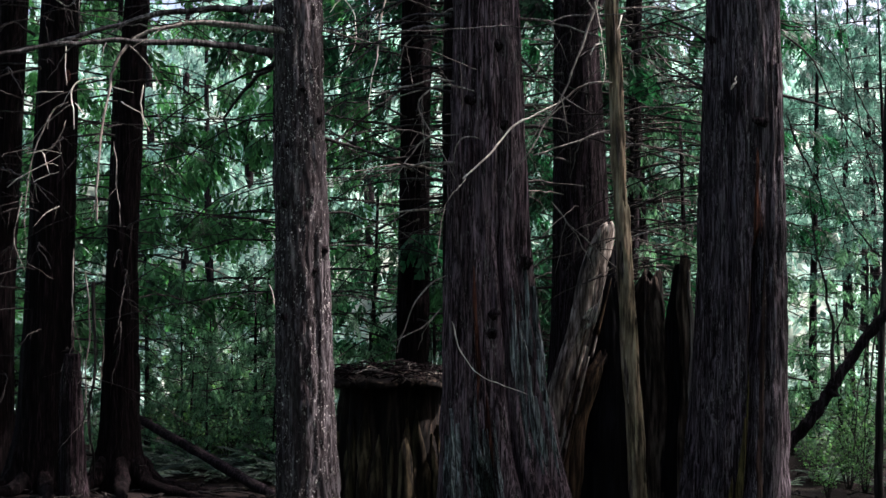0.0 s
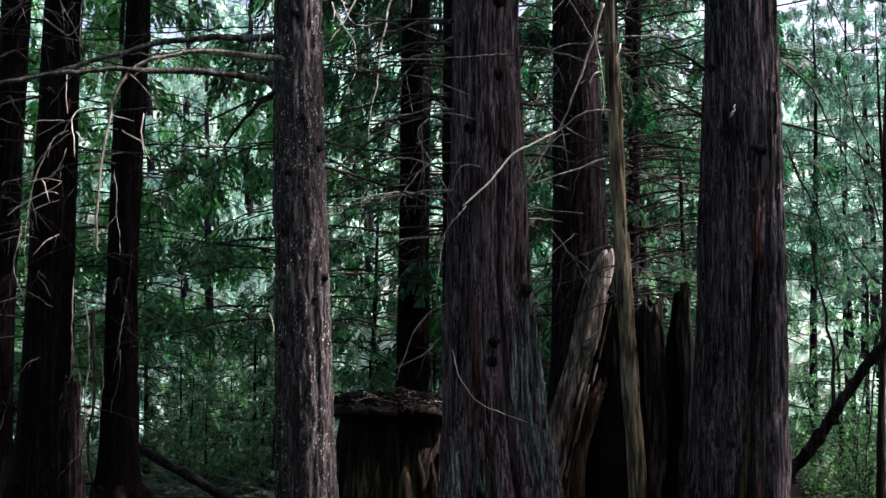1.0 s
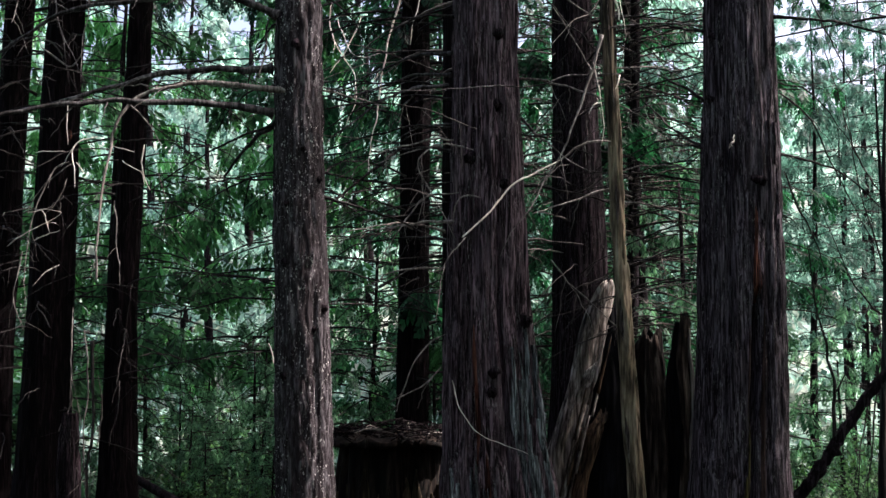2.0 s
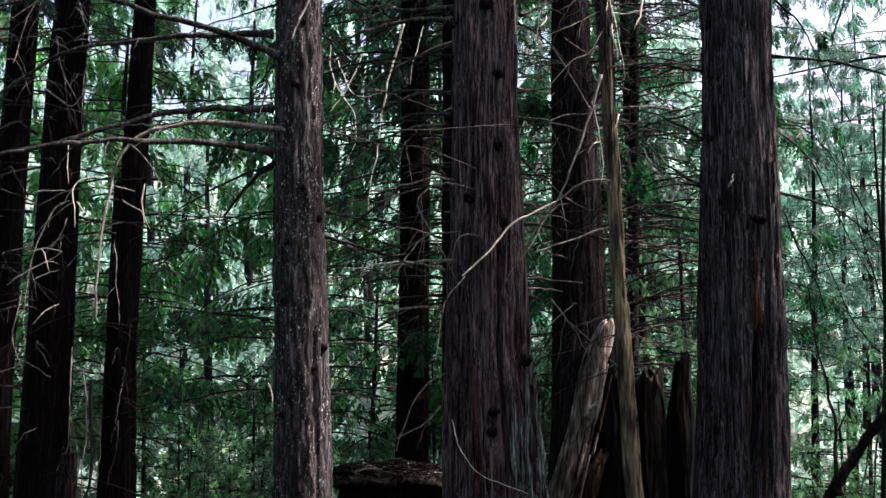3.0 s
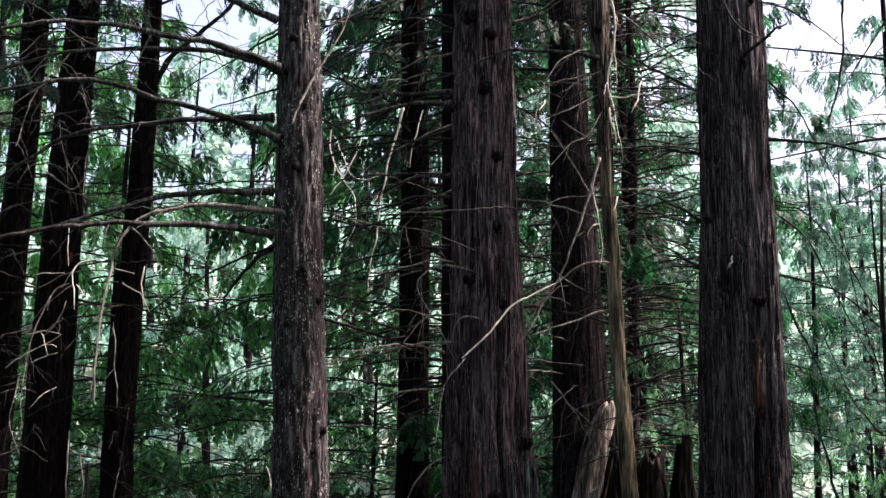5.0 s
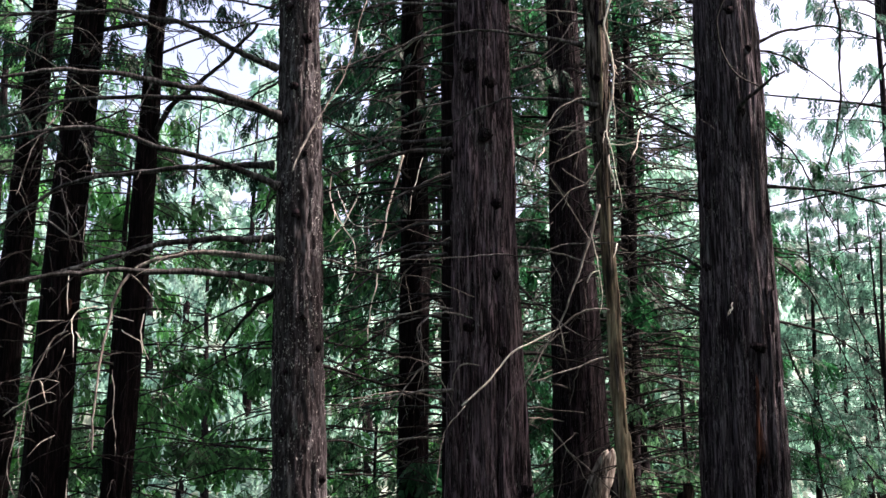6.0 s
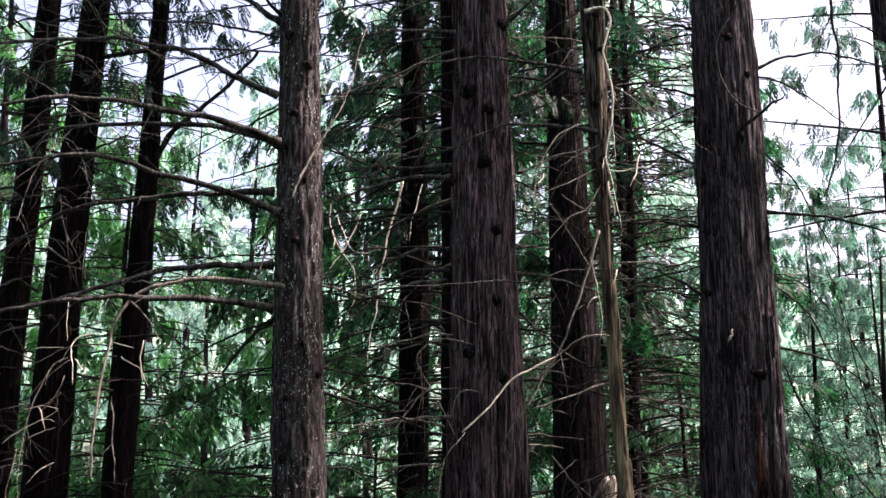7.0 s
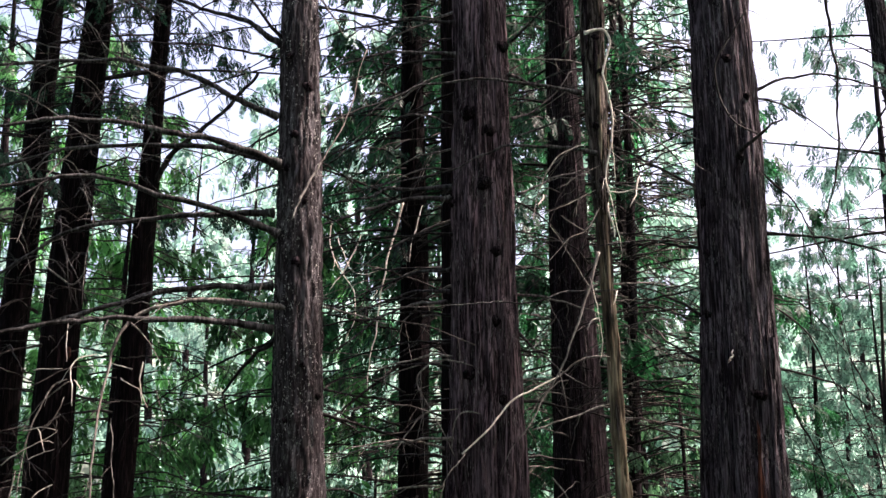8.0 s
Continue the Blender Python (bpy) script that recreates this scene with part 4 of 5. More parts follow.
limb(T2, PALE, .0045, .002, (0.06, 8.54, 1.52), (0.12, 8.53, 1.33), (0.25, 8.53, 1.16), (0.55, 8.52, 1.05), twigs=0)
limb(T2, GREY, .007, .003, (0.02, 8.80, 1.83), (-0.15, 8.73, 1.71), (-0.23, 8.68, 1.55), (-0.30, 8.60, 1.32))
limb(T2, GREY, .006, .003, (-0.01, 8.80, 1.61), (-0.15, 8.75, 1.48), (-0.33, 8.70, 1.39))
limb(T2, LIMB, .012, .006, (0.51, 8.70, 5.46), (0.64, 8.58, 5.56), (0.85, 8.40, 5.69))
limb(T2, LIMB, .012, .005, (0.53, 9.00, 4.98), (0.77, 9.12, 5.12), (1.05, 9.30, 5.51))
limb(T2, LIMB, .012, .005, (0.56, 9.00, 4.39), (0.89, 9.21, 4.59), (1.21, 9.40, 4.74))
limb(T2, LIMB, .011, .004, (0.55, 9.00, 3.36), (0.77, 9.22, 3.20), (1.12, 9.50, 3.04))
limb(S, LIMB, .015, .004, (1.00, 8.55, 5.00), (0.68, 8.47, 5.03), (0.36, 8.39, 5.03), (-0.07, 8.28, 4.96), (-0.38, 8.19, 4.80), (-0.71, 8.10, 4.64))
limb(S, LIMB, .016, .004, (1.09, 8.55, 4.55), (0.87, 8.52, 4.58), (0.51, 8.47, 4.58), (0.27, 8.43, 4.50), (0.04, 8.40, 4.38), (-0.61, 8.30, 4.21))
limb(S, LIMB, .007, .0025, (1.19, 8.55, 3.57), (0.83, 8.45, 3.53), (0.56, 8.38, 3.45), (0.26, 8.29, 3.43), (-0.29, 8.13, 3.36), (-0.75, 7.99, 3.34), (-1.03, 7.90, 3.31))
# one branch in three lengths, the middle painted pale as if sunlit
limb(S, GREY, .009, .007, (1.12, 8.50, 3.10), (0.92, 8.47, 3.08), (0.76, 8.44, 2.95), twigs=0)
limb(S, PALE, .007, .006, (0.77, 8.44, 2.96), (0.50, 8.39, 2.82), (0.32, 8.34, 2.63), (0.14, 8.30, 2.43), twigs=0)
limb(S, GREY, .006, .002, (0.15, 8.30, 2.44), (0.01, 8.26, 2.22), (-0.04, 8.20, 1.88))
limb(S, GREY, .012, .004, (1.07, 8.50, 3.82), (1.00, 8.46, 3.57), (0.90, 8.42, 3.27), (0.77, 8.37, 2.98), (0.62, 8.33, 2.73), (0.52, 8.30, 2.56))
limb(S, GREY, .009, .004, (1.11, 8.55, 2.79), (0.80, 8.47, 2.69), (0.58, 8.40, 2.60))
limb(S, PALE, .011, .005, (1.02, 8.42, 5.40), (1.13, 8.42, 5.42), (1.19, 8.43, 5.35), (1.15, 8.43, 5.10), (1.20, 8.44, 4.85), (1.20, 8.45, 4.64), (1.14, 8.46, 4.36), (1.15, 8.46, 4.20))
limb(S, GREY, .007, .003, (1.32, 8.50, 5.65), (1.48, 8.60, 5.56), (1.59, 8.71, 5.39), (1.59, 8.90, 5.07))
limb(S, GREY, .007, .003, (0.73, 8.70, 2.33), (0.86, 8.73, 2.18), (1.00, 8.76, 2.05), (1.21, 8.80, 1.86))
limb(S, LIMB, .010, .004, (1.18, 8.56, 4.91), (1.39, 8.54, 4.75), (1.61, 8.52, 4.53), (1.76, 8.50, 4.30))
limb(S, LIMB, .009, .003, (1.15, 8.56, 4.59), (1.34, 8.49, 4.45), (1.53, 8.42, 4.43), (1.73, 8.35, 4.22))
limb(S, GREY, .007, .003, (1.03, 8.52, 4.62), (0.82, 8.43, 4.49), (0.66, 8.34, 4.21), (0.60, 8.25, 3.98))
limb(S, GREY, .006, .002, (1.07, 8.52, 4.27), (0.85, 8.43, 4.13), (0.69, 8.35, 4.03))
limb(S, LIMB, .009, .004, (1.09, 8.56, 3.88), (1.32, 8.51, 3.89), (1.52, 8.45, 3.88), (1.72, 8.40, 3.85))
limb(S, GREY, .006, .002, (1.10, 8.52, 4.15), (0.98, 8.45, 3.96), (0.86, 8.37, 3.87), (0.69, 8.30, 3.69))
limb(T2, LIMB, .011, .004, (0.48, 8.55, 5.14), (0.67, 8.62, 5.12), (0.88, 8.68, 5.23), (1.09, 8.75, 5.24))
limb(T2, LIMB, .010, .003, (0.48, 8.55, 4.67), (0.70, 8.62, 4.76), (0.91, 8.68, 4.87), (1.04, 8.75, 4.88))
limb(T4, BARK, .014, .006, (2.33, 9.00, 4.09), (2.58, 8.90, 4.05), (2.86, 8.78, 3.95), (3.26, 8.60, 3.79))
limb(T4, BARK, .013, .005, (2.31, 9.00, 5.18), (2.65, 9.08, 5.33), (2.97, 9.15, 5.38), (3.24, 9.21, 5.33), (3.61, 9.30, 5.24))
limb(T4, BARK, .010, .005, (2.24, 8.66, 5.70), (2.09, 8.66, 5.45), (1.97, 8.65, 5.19), (2.04, 8.65, 4.88), (2.25, 8.64, 4.72))
limb(T4, BARK, .016, .006, (2.12, 8.75, 4.59), (2.24, 8.58, 4.69), (2.31, 8.47, 4.74), (2.37, 8.40, 4.75))
limb(T4, BARK, .010, .004, (2.31, 8.90, 4.54), (2.56, 9.04, 4.36), (2.75, 9.18, 4.11), (3.03, 9.40, 3.69))
limb(T4, BARK, .009, .003, (2.38, 9.00, 3.54), (2.64, 9.14, 3.36), (2.95, 9.39, 2.91), (3.22, 9.60, 2.52))
limb(T4, BARK, .009, .003, (2.40, 9.00, 2.98), (2.57, 9.20, 2.68), (2.73, 9.35, 2.45), (2.84, 9.50, 2.22))
limb(T4, BARK, .013, .005, (1.90, 9.00, 4.43), (1.66, 9.23, 4.66), (1.40, 9.45, 4.88), (1.20, 9.60, 4.99))
limb(T4, BARK, .012, .004, (1.87, 9.00, 3.98), (1.64, 9.28, 4.09), (1.34, 9.60, 4.14))
limb(T4, BARK, .012, .004, (1.86, 9.00, 3.48), (1.65, 9.43, 3.75), (1.41, 9.80, 3.92))
limb(T4, BARK, .012, .004, (1.82, 9.00, 3.15), (1.67, 9.44, 3.40), (1.47, 10.00, 3.79))
limb(T4, BARK, .011, .004, (1.89, 9.00, 4.98), (1.64, 9.24, 5.16), (1.38, 9.50, 5.45))
limb(T4, BARK, .011, .004, (1.90, 9.00, 5.52), (1.67, 9.27, 5.69), (1.42, 9.60, 6.03))
limb(L2, BARK, .030, .014, (-2.70, 11.50, 5.28), (-2.46, 11.37, 5.57), (-1.97, 11.15, 5.90), (-1.67, 11.00, 6.20))
limb(L2, BARK, .014, .005, (-2.76, 11.40, 5.91), (-2.66, 11.20, 6.06), (-2.58, 11.00, 6.20))
limb(L1, GREY, .010, .004, (-3.28, 11.20, 5.18), (-3.17, 11.10, 5.04), (-3.05, 10.89, 4.72), (-3.01, 10.60, 4.29))
limb(L1, GREY, .010, .004, (-3.54, 11.20, 4.44), (-3.22, 11.02, 4.24), (-3.01, 10.80, 4.49))
limb(L1, GREY, .010, .004, (-3.36, 11.20, 5.54), (-3.46, 11.06, 5.35), (-3.56, 10.80, 4.95), (-3.57, 10.50, 4.46))
limb(L1, GREY, .009, .004, (-3.27, 11.20, 3.42), (-3.40, 11.16, 3.32), (-3.50, 11.08, 3.01), (-3.54, 10.99, 2.66), (-3.54, 10.90, 2.32))
limb(L1, GREY, .009, .003, (-3.33, 11.20, 2.51), (-3.41, 11.12, 2.45), (-3.49, 11.00, 2.32))
limb(L1, GREY, .008, .003, (-3.20, 11.20, 2.14), (-3.19, 11.11, 1.65), (-3.16, 11.06, 1.36), (-3.24, 11.00, 1.08))
limb(L1, BARK, .013, .005, (-3.61, 11.30, 4.04), (-3.71, 11.00, 4.08), (-3.81, 10.60, 3.82))
limb(L1, BARK, .013, .005, (-3.55, 11.30, 3.74), (-3.72, 11.06, 3.65), (-3.87, 10.80, 3.50))
limb(L2, GREY, .007, .003, (-2.89, 11.30, 3.09), (-2.83, 11.19, 2.68), (-2.78, 11.10, 2.33))
limb(L1, GREY, .009, .004, (-3.04, 11.00, 1.94), (-2.99, 10.97, 1.46), (-3.01, 10.93, 0.94), (-2.95, 10.90, 0.42))
limb(L1, BARK, .016, .008, (-2.92, 10.80, 1.84), (-2.88, 10.77, 1.27), (-2.91, 10.73, 0.72), (-2.86, 10.70, 0.21))
limb(L1, GREY, .006, .003, (-3.59, 11.00, 2.61), (-3.62, 10.89, 2.22), (-3.49, 10.80, 1.93))
limb(L1, GREY, .007, .003, (-2.97, 11.20, 0.92), (-2.89, 11.09, 1.27), (-2.91, 11.00, 1.55))
limb(L2, GREY, .006, .003, (-2.44, 11.00, 3.29), (-2.36, 10.94, 2.95), (-2.37, 10.90, 2.70))
limb(T1, GREY, .006, .003, (-1.03, 7.70, 1.74), (-1.00, 7.65, 1.69), (-0.98, 7.60, 1.63))
limb(T5, BARK, .020, .007, (-0.38, 13.00, 3.45), (-0.67, 12.61, 3.45), (-1.09, 12.00, 3.44))
limb(T5, BARK, .022, .008, (-0.38, 13.00, 3.88), (-0.67, 12.62, 3.59), (-0.97, 12.18, 3.25), (-1.08, 12.00, 3.12))
limb(T5, BARK, .018, .007, (-0.40, 13.00, 3.14), (-0.68, 12.81, 3.17), (-1.10, 12.50, 3.35))


def dead_limbs(tree, stem, count, z0, z1, turn0, turn1, long0, long1, seed, mats=(BARK, BARK, BARK, GREY), thick=0.012):
    """Bare drooping branches round a trunk."""
    r = random.Random(seed)
    for k in range(count):
        z, a = z0 + (z1 - z0) * (k + r.random()) / count, r.uniform(turn0, turn1)
        p = stem.point(z, a, -0.02)
        ln, rise, sag = r.uniform(long0, long1), r.uniform(-0.1, 0.3), r.uniform(0.1, 0.55)
        d, e = np.array([math.cos(a), math.sin(a), rise]), np.array([-math.sin(a), math.cos(a), 0]) * r.uniform(-0.35, 0.35)
        pts = [p + (d * t + e * t * t) * ln - np.array([0, 0, sag * ln * t * t]) for t in (0, 0.3, 0.65, 1.0)]
        if any(open_sky(q, 0.8) for q in pts[1:]):
            continue
        limb(tree, mats[k % len(mats)], thick * r.uniform(0.6, 1.1), 0.003, *pts)


dead_limbs(L1, L1_STEM, 64, 1.0, 7.4, -3.3, 0.3, 0.5, 1.4, 1, (BARK,), 0.009)
dead_limbs(L1, L1_STEM, 44, 4.2, 8.4, -3.6, 0.8, 0.7, 1.9, 21, (BARK, LIMB, BARK), 0.010)
dead_limbs(L2, L2_STEM, 34, 4.0, 8.2, -3.6, 0.9, 0.6, 1.7, 22, (BARK, LIMB, BARK), 0.009)
dead_limbs(L0, L0_STEM, 30, 4.2, 8.4, -2.8, 0.6, 0.7, 2.0, 23, (BARK, LIMB), 0.010)
dead_limbs(L2, L2_STEM, 60, 1.2, 7.2, -3.6, 1.2, 0.4, 1.3, 2, (BARK,), 0.009)
dead_limbs(L0, L0_STEM, 52, 1.0, 7.4, -2.6, 0.4, 0.6, 1.8, 3, (BARK,), 0.009)
dead_limbs(T3, T3_STEM, 56, 1.8, 8.2, -3.4, 0.4, 0.6, 1.8, 4)
dead_limbs(T5, T5_STEM, 84, 1.3, 8.6, -3.9, 0.7, 0.7, 2.0, 5, (BARK, BARK, BARK, BARK, GREY))
dead_limbs(R1, R1_STEM, 12, 2.0, 8.0, -3.8, -1.0, 0.6, 1.6, 6)
dead_limbs(T7, T7_STEM, 60, 1.8, 8.2, -3.4, 0.9, 0.5, 1.8, 14, (BARK, GREY, BARK, BARK), 0.009)
dead_limbs(T6, T6_STEM, 26, 2.0, 7.4, 2.2, 4.0, 0.5, 1.5, 13)
dead_limbs(T2, T2_STEM, 34, 2.2, 6.8, 2.3, 3.6, 0.7, 1.7, 7)
dead_limbs(T2, T2_STEM, 10, 2.4, 6.4, -0.4, 0.7, 0.5, 1.2, 8)
dead_limbs(T4, T4_STEM, 56, 1.9, 6.8, 2.2, 3.5, 0.6, 1.7, 9, (BARK, BARK, GREY, BARK, BARK), 0.008)
dead_limbs(T4, T4_STEM, 4, 2.6, 6.2, -0.3, 0.8, 0.6, 1.5, 10)
dead_limbs(T1, T1_STEM, 8, 2.0, 5.6, 0.0, 1.2, 0.4, 1.0, 11)
dead_limbs(T1, T1_STEM, 18, 1.6, 5.8, 1.9, 3.5, 0.6, 1.5, 12, (BARK,), 0.010)

# ---- the flat-topped stump ----
STUMP = thing("flat_stump", (-0.37, 9.95, 0), "sawn-off rotten stump with mossy fluted sides under a mat of twigs", "stump")
STUMP_STEM = Stem([(-0.3, -0.37, 9.95, 0.54), (0.2, -0.37, 9.95, 0.50), (0.6, -0.37, 9.95, 0.475), (0.85, -0.37, 9.95, 0.455), (1.05, -0.37, 9.95, 0.43)], 0.07, 4.0, 1.6, 7, 0.05, 0.5, 0.5, 111)
v, f = STUMP_STEM.mesh(0.025, 130)
# the shade under the overhanging mat is put into the body's colour
link("body", v, f, SHADED_ROT, STUMP)
for k in range(13):
    v, f = STUMP_STEM.strip(-0.05, 0.88 - 0.06 * ((k * 3) % 4), -3.0 + k * 0.235, 0.135 if k % 3 else 0.085, 0.008, 0.55, 0.016, 300 + k)
    link("wood_rib", v, f, ROT, STUMP)
MAT = thing("litter_mat", (-0.37, 9.95, 1.04), "overhanging dark mat of fallen twigs and needles on the stump", "litter")
r, a = np.linspace(0.0, 1, 16), np.linspace(0, 2 * np.pi, 90, endpoint=False)
rim = 0.52 * (1 + 0.22 * (vnoise(np.cos(a) * 3, np.sin(a) * 3, 0.0, 7) - 0.5) + 0.22 * (vnoise(np.cos(a) * 13, np.sin(a) * 11, 0.0, 8) - 0.5))
x, y = -0.37 + r[:, None] * rim * np.cos(a), 9.95 + r[:, None] * rim * np.sin(a)
top = 1.07 + 0.07 * (1 - r[:, None] ** 2) + 0.06 * (vnoise(x * 9, y * 9, 0.0, 9) - 0.5)
low = 1.03 + 0.03 * (vnoise(x * 14, y * 14, 0.0, 10) - 0.5) + 0 * top
up = np.stack([x, y, top], -1)
down = np.stack([x, y, low], -1)[::-1]
v = np.concatenate([up, down]).reshape(-1, 3)
link("mat", v, grid_faces(32, 90), SHADED_ROT, MAT)
for k in range(260):
    t = rnd.uniform(0, 6.28) if k < 150 else rnd.uniform(-3.2, 0.1)
    d = 0.5 * math.sqrt(rnd.random()) if k < 150 else rnd.uniform(0.40, 0.53)
    p = np.array([-0.37 + d * math.cos(t), 9.95 + d * math.sin(t), 1.11 + 0.06 * (1 - 4 * d * d) + rnd.uniform(-0.03, 0.03)])
    w = np.array([rnd.uniform(-1, 1), rnd.uniform(-1, 1), rnd.uniform(-0.25, 0.25)]) * rnd.uniform(0.06, 0.22)
    c = spline([p - w, p + np.array([0, 0, 0.02]), p + w * 0.7 + np.array([0, 0, rnd.uniform(-0.04, 0.03)])], 7)
    v, f = solid(tube(c, np.linspace(0.006, 0.002, 7), 5))
    link("twig", v, f, GREY if k % 29 == 0 else BARK if k % 6 == 0 else DARK, MAT)

# ---- the hollow stump ----
HOLLOW = thing("hollow_stump", (1.35, 9.9, 0), "tall broken stump, hollow and charred inside, with a leaning grey slab", "stump")


def slab(name, mat, keys, turn=0.0, seed=0, label="", rough=0.05, cut=0.0):
    """An upright split plank: rings (x, y, z, half width, half thickness), fibrous, with a splintered end."""
    k = np.array(keys, float)
    n, m = 90, 44
    t = np.linspace(0, 1, n)
    c = spline(k[:, :3], n)
    u = np.linspace(0, len(k) - 1, n)
    w, h = np.interp(u, range(len(k)), k[:, 3]), np.interp(u, range(len(k)), k[:, 4])
    a = np.linspace(0, 2 * np.pi, m, endpoint=False)
    ca, sa = np.sign(np.cos(a)) * np.abs(np.cos(a)) ** 0.7, np.sign(np.sin(a)) * np.abs(np.sin(a)) ** 0.7
    grain = 1 + rough * 5 * (vnoise(ca[None] * 5, sa[None] * 5, t[:, None] * 2.5, seed) - 0.5) + rough * 5 * (vnoise(ca[None] * 11, sa[None] * 11, t[:, None] * 5, seed + 1) - 0.5)
    lump = 1 + 0.3 * (vnoise(ca[None] * 1.5, sa[None] * 1.5, t[:, None] * 6, seed + 4) - 0.5)
    ribs = 1 - 0.3 * (1 - np.abs(2 * vnoise(ca[None] * 7, sa[None] * 7, t[:, None] * 3, seed + 5) - 1)) ** 4
    lx, ly = w[:, None] * ca * grain * lump * ribs, h[:, None] * sa * grain * lump * ribs
    lx = lx + 0.05 * (vnoise(t[:, None] * 5, 0.0, 0.0, seed + 6) - 0.5)
    ct, st = math.cos(turn), math.sin(turn)
    z = c[:, 2:3] + cut * t[:, None] ** 8 * (vnoise(ca[None] * 6, sa[None] * 6, 0.0, seed + 2) - 0.6)
    p = np.stack([c[:, :1] + lx * ct - ly * st, c[:, 1:2] + lx * st + ly * ct, z], -1)
    v = np.concatenate([p.reshape(-1, 3), p[-1].mean(0)[None] - [[0, 0, 0.04]]])
    f = [tuple(q) for q in grid_faces(n, m).tolist()] + [((n - 1) * m + j, (n - 1) * m + (j + 1) % m, n * m) for j in range(m)]
    return link(name, v, f, mat, HOLLOW, label)


slab("slab", SLAB, ((0.78, 9.72, -0.1, 0.11, 0.10), (0.82, 9.72, 0.30, 0.10, 0.10), (0.853, 9.72, 0.545, 0.092, 0.10), (0.887, 9.72, 0.96, 0.090, 0.09), (0.938, 9.72, 1.17, 0.088, 0.09), (1.00, 9.72, 1.385, 0.090, 0.08), (1.06, 9.72, 1.60, 0.104, 0.08),
                    (1.108, 9.73, 1.81, 0.098, 0.07), (1.18, 9.74, 2.02, 0.092, 0.06), (1.235, 9.75, 2.19, 0.070, 0.05), (1.26, 9.75, 2.26, 0.035, 0.03)), 0.25, 3,
     "grey weathered split wood leaning inwards", 0.05, 0.06)
slab("broken_knot", GREY, ((1.06, 9.63, 1.46, 0.020, 0.02), (1.085, 9.62, 1.53, 0.042, 0.03), (1.11, 9.62, 1.59, 0.045, 0.03), (1.14, 9.63, 1.64, 0.018, 0.02)), 0.3, 5, "pale broken knot", 0.05, 0.05)
slab("slab", ORANGE, ((0.90, 9.66, -0.1, 0.10, 0.07), (0.93, 9.66, 0.3, 0.09, 0.07), (0.99, 9.67, 0.65, 0.075, 0.06), (1.07, 9.69, 0.95, 0.058, 0.05), (1.15, 9.72, 1.15, 0.055, 0.05), (1.19, 9.76, 1.28, 0.03, 0.03)), 0.5, 8, "orange-brown split wood", 0.06, 0.1)
for k in range(16):
    t = k / 15
    x, z = 0.80 + 0.10 * t + 0.02 * ((k * 7) % 5) + 0.22 * t * t, 0.25 + 1.25 * t
    v, f = solid(tube(spline([(x, 9.60, z), (x + 0.05, 9.605, z + 0.2), (x + 0.11, 9.63, z + 0.42)], 10), np.linspace(0.012, 0.004, 10), 6, 0.35, 400 + k))
    link("splinter", v, f, (SLAB, GREY, ORANGE, RUST)[(k * 3) % 4], HOLLOW)
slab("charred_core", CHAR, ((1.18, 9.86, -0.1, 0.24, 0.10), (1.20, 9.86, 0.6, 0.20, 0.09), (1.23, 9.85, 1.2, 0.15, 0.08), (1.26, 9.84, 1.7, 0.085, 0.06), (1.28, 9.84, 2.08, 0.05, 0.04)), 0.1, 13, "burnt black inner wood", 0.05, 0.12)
slab("back_wall", SHADED_ROT, ((1.42, 10.12, -0.1, 0.36, 0.08), (1.44, 10.12, 0.6, 0.33, 0.07), (1.50, 10.12, 1.2, 0.25, 0.06), (1.56, 10.1, 1.6, 0.16, 0.05), (1.62, 10.08, 1.88, 0.07, 0.04)), -0.1, 17, "rotten back wall, darkened as if in shade", 0.06, 0.2)
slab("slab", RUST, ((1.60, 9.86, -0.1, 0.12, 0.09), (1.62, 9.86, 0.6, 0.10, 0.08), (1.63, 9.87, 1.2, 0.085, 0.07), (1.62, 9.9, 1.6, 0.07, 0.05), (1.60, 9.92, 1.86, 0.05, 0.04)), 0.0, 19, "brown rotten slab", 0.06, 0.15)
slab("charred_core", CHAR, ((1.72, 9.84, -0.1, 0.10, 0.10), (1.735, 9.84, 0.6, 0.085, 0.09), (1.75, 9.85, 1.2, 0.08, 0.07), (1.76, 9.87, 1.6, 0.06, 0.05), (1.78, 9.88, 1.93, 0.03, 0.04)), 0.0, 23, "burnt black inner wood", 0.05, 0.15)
slab("spire", RUST, ((1.80, 9.80, -0.1, 0.07, 0.06), (1.81, 9.80, 0.6, 0.060, 0.06), (1.815, 9.80, 1.2, 0.052, 0.05), (1.815, 9.81, 1.7, 0.046, 0.04), (1.82, 9.82, 1.95, 0.040, 0.035), (1.83, 9.82, 2.03, 0.022, 0.02)), 0.2, 29, "splintered brown spire", 0.05, 0.04)
slab("spire_edge", GREY, ((1.862, 9.76, 0.7, 0.014, 0.02), (1.860, 9.77, 1.2, 0.016, 0.02), (1.858, 9.78, 1.6, 0.014, 0.02), (1.856, 9.80, 1.9, 0.010, 0.015)), 0.2, 31, "grey weathered edge", 0.05, 0.05)

# ---- the low broken snag by the leaning trees ----
SNAG = thing("broken_snag", (-3.14, 11.0, 0), "low grey broken snag at the foot of the trees", "dead tree")
v, f = Stem([(-0.2, -3.10, 11, 0.15), (0.2, -3.12, 11, 0.115), (0.8, -3.15, 11, 0.10), (1.15, -3.15, 11, 0.085), (1.25, -3.14, 11, 0.05)], 0.014, 5, 0.3, 4, 0.1, 0.3, 0.2, 121).mesh(0.03, 44)
link("trunk", v, f, BROWN, SNAG)

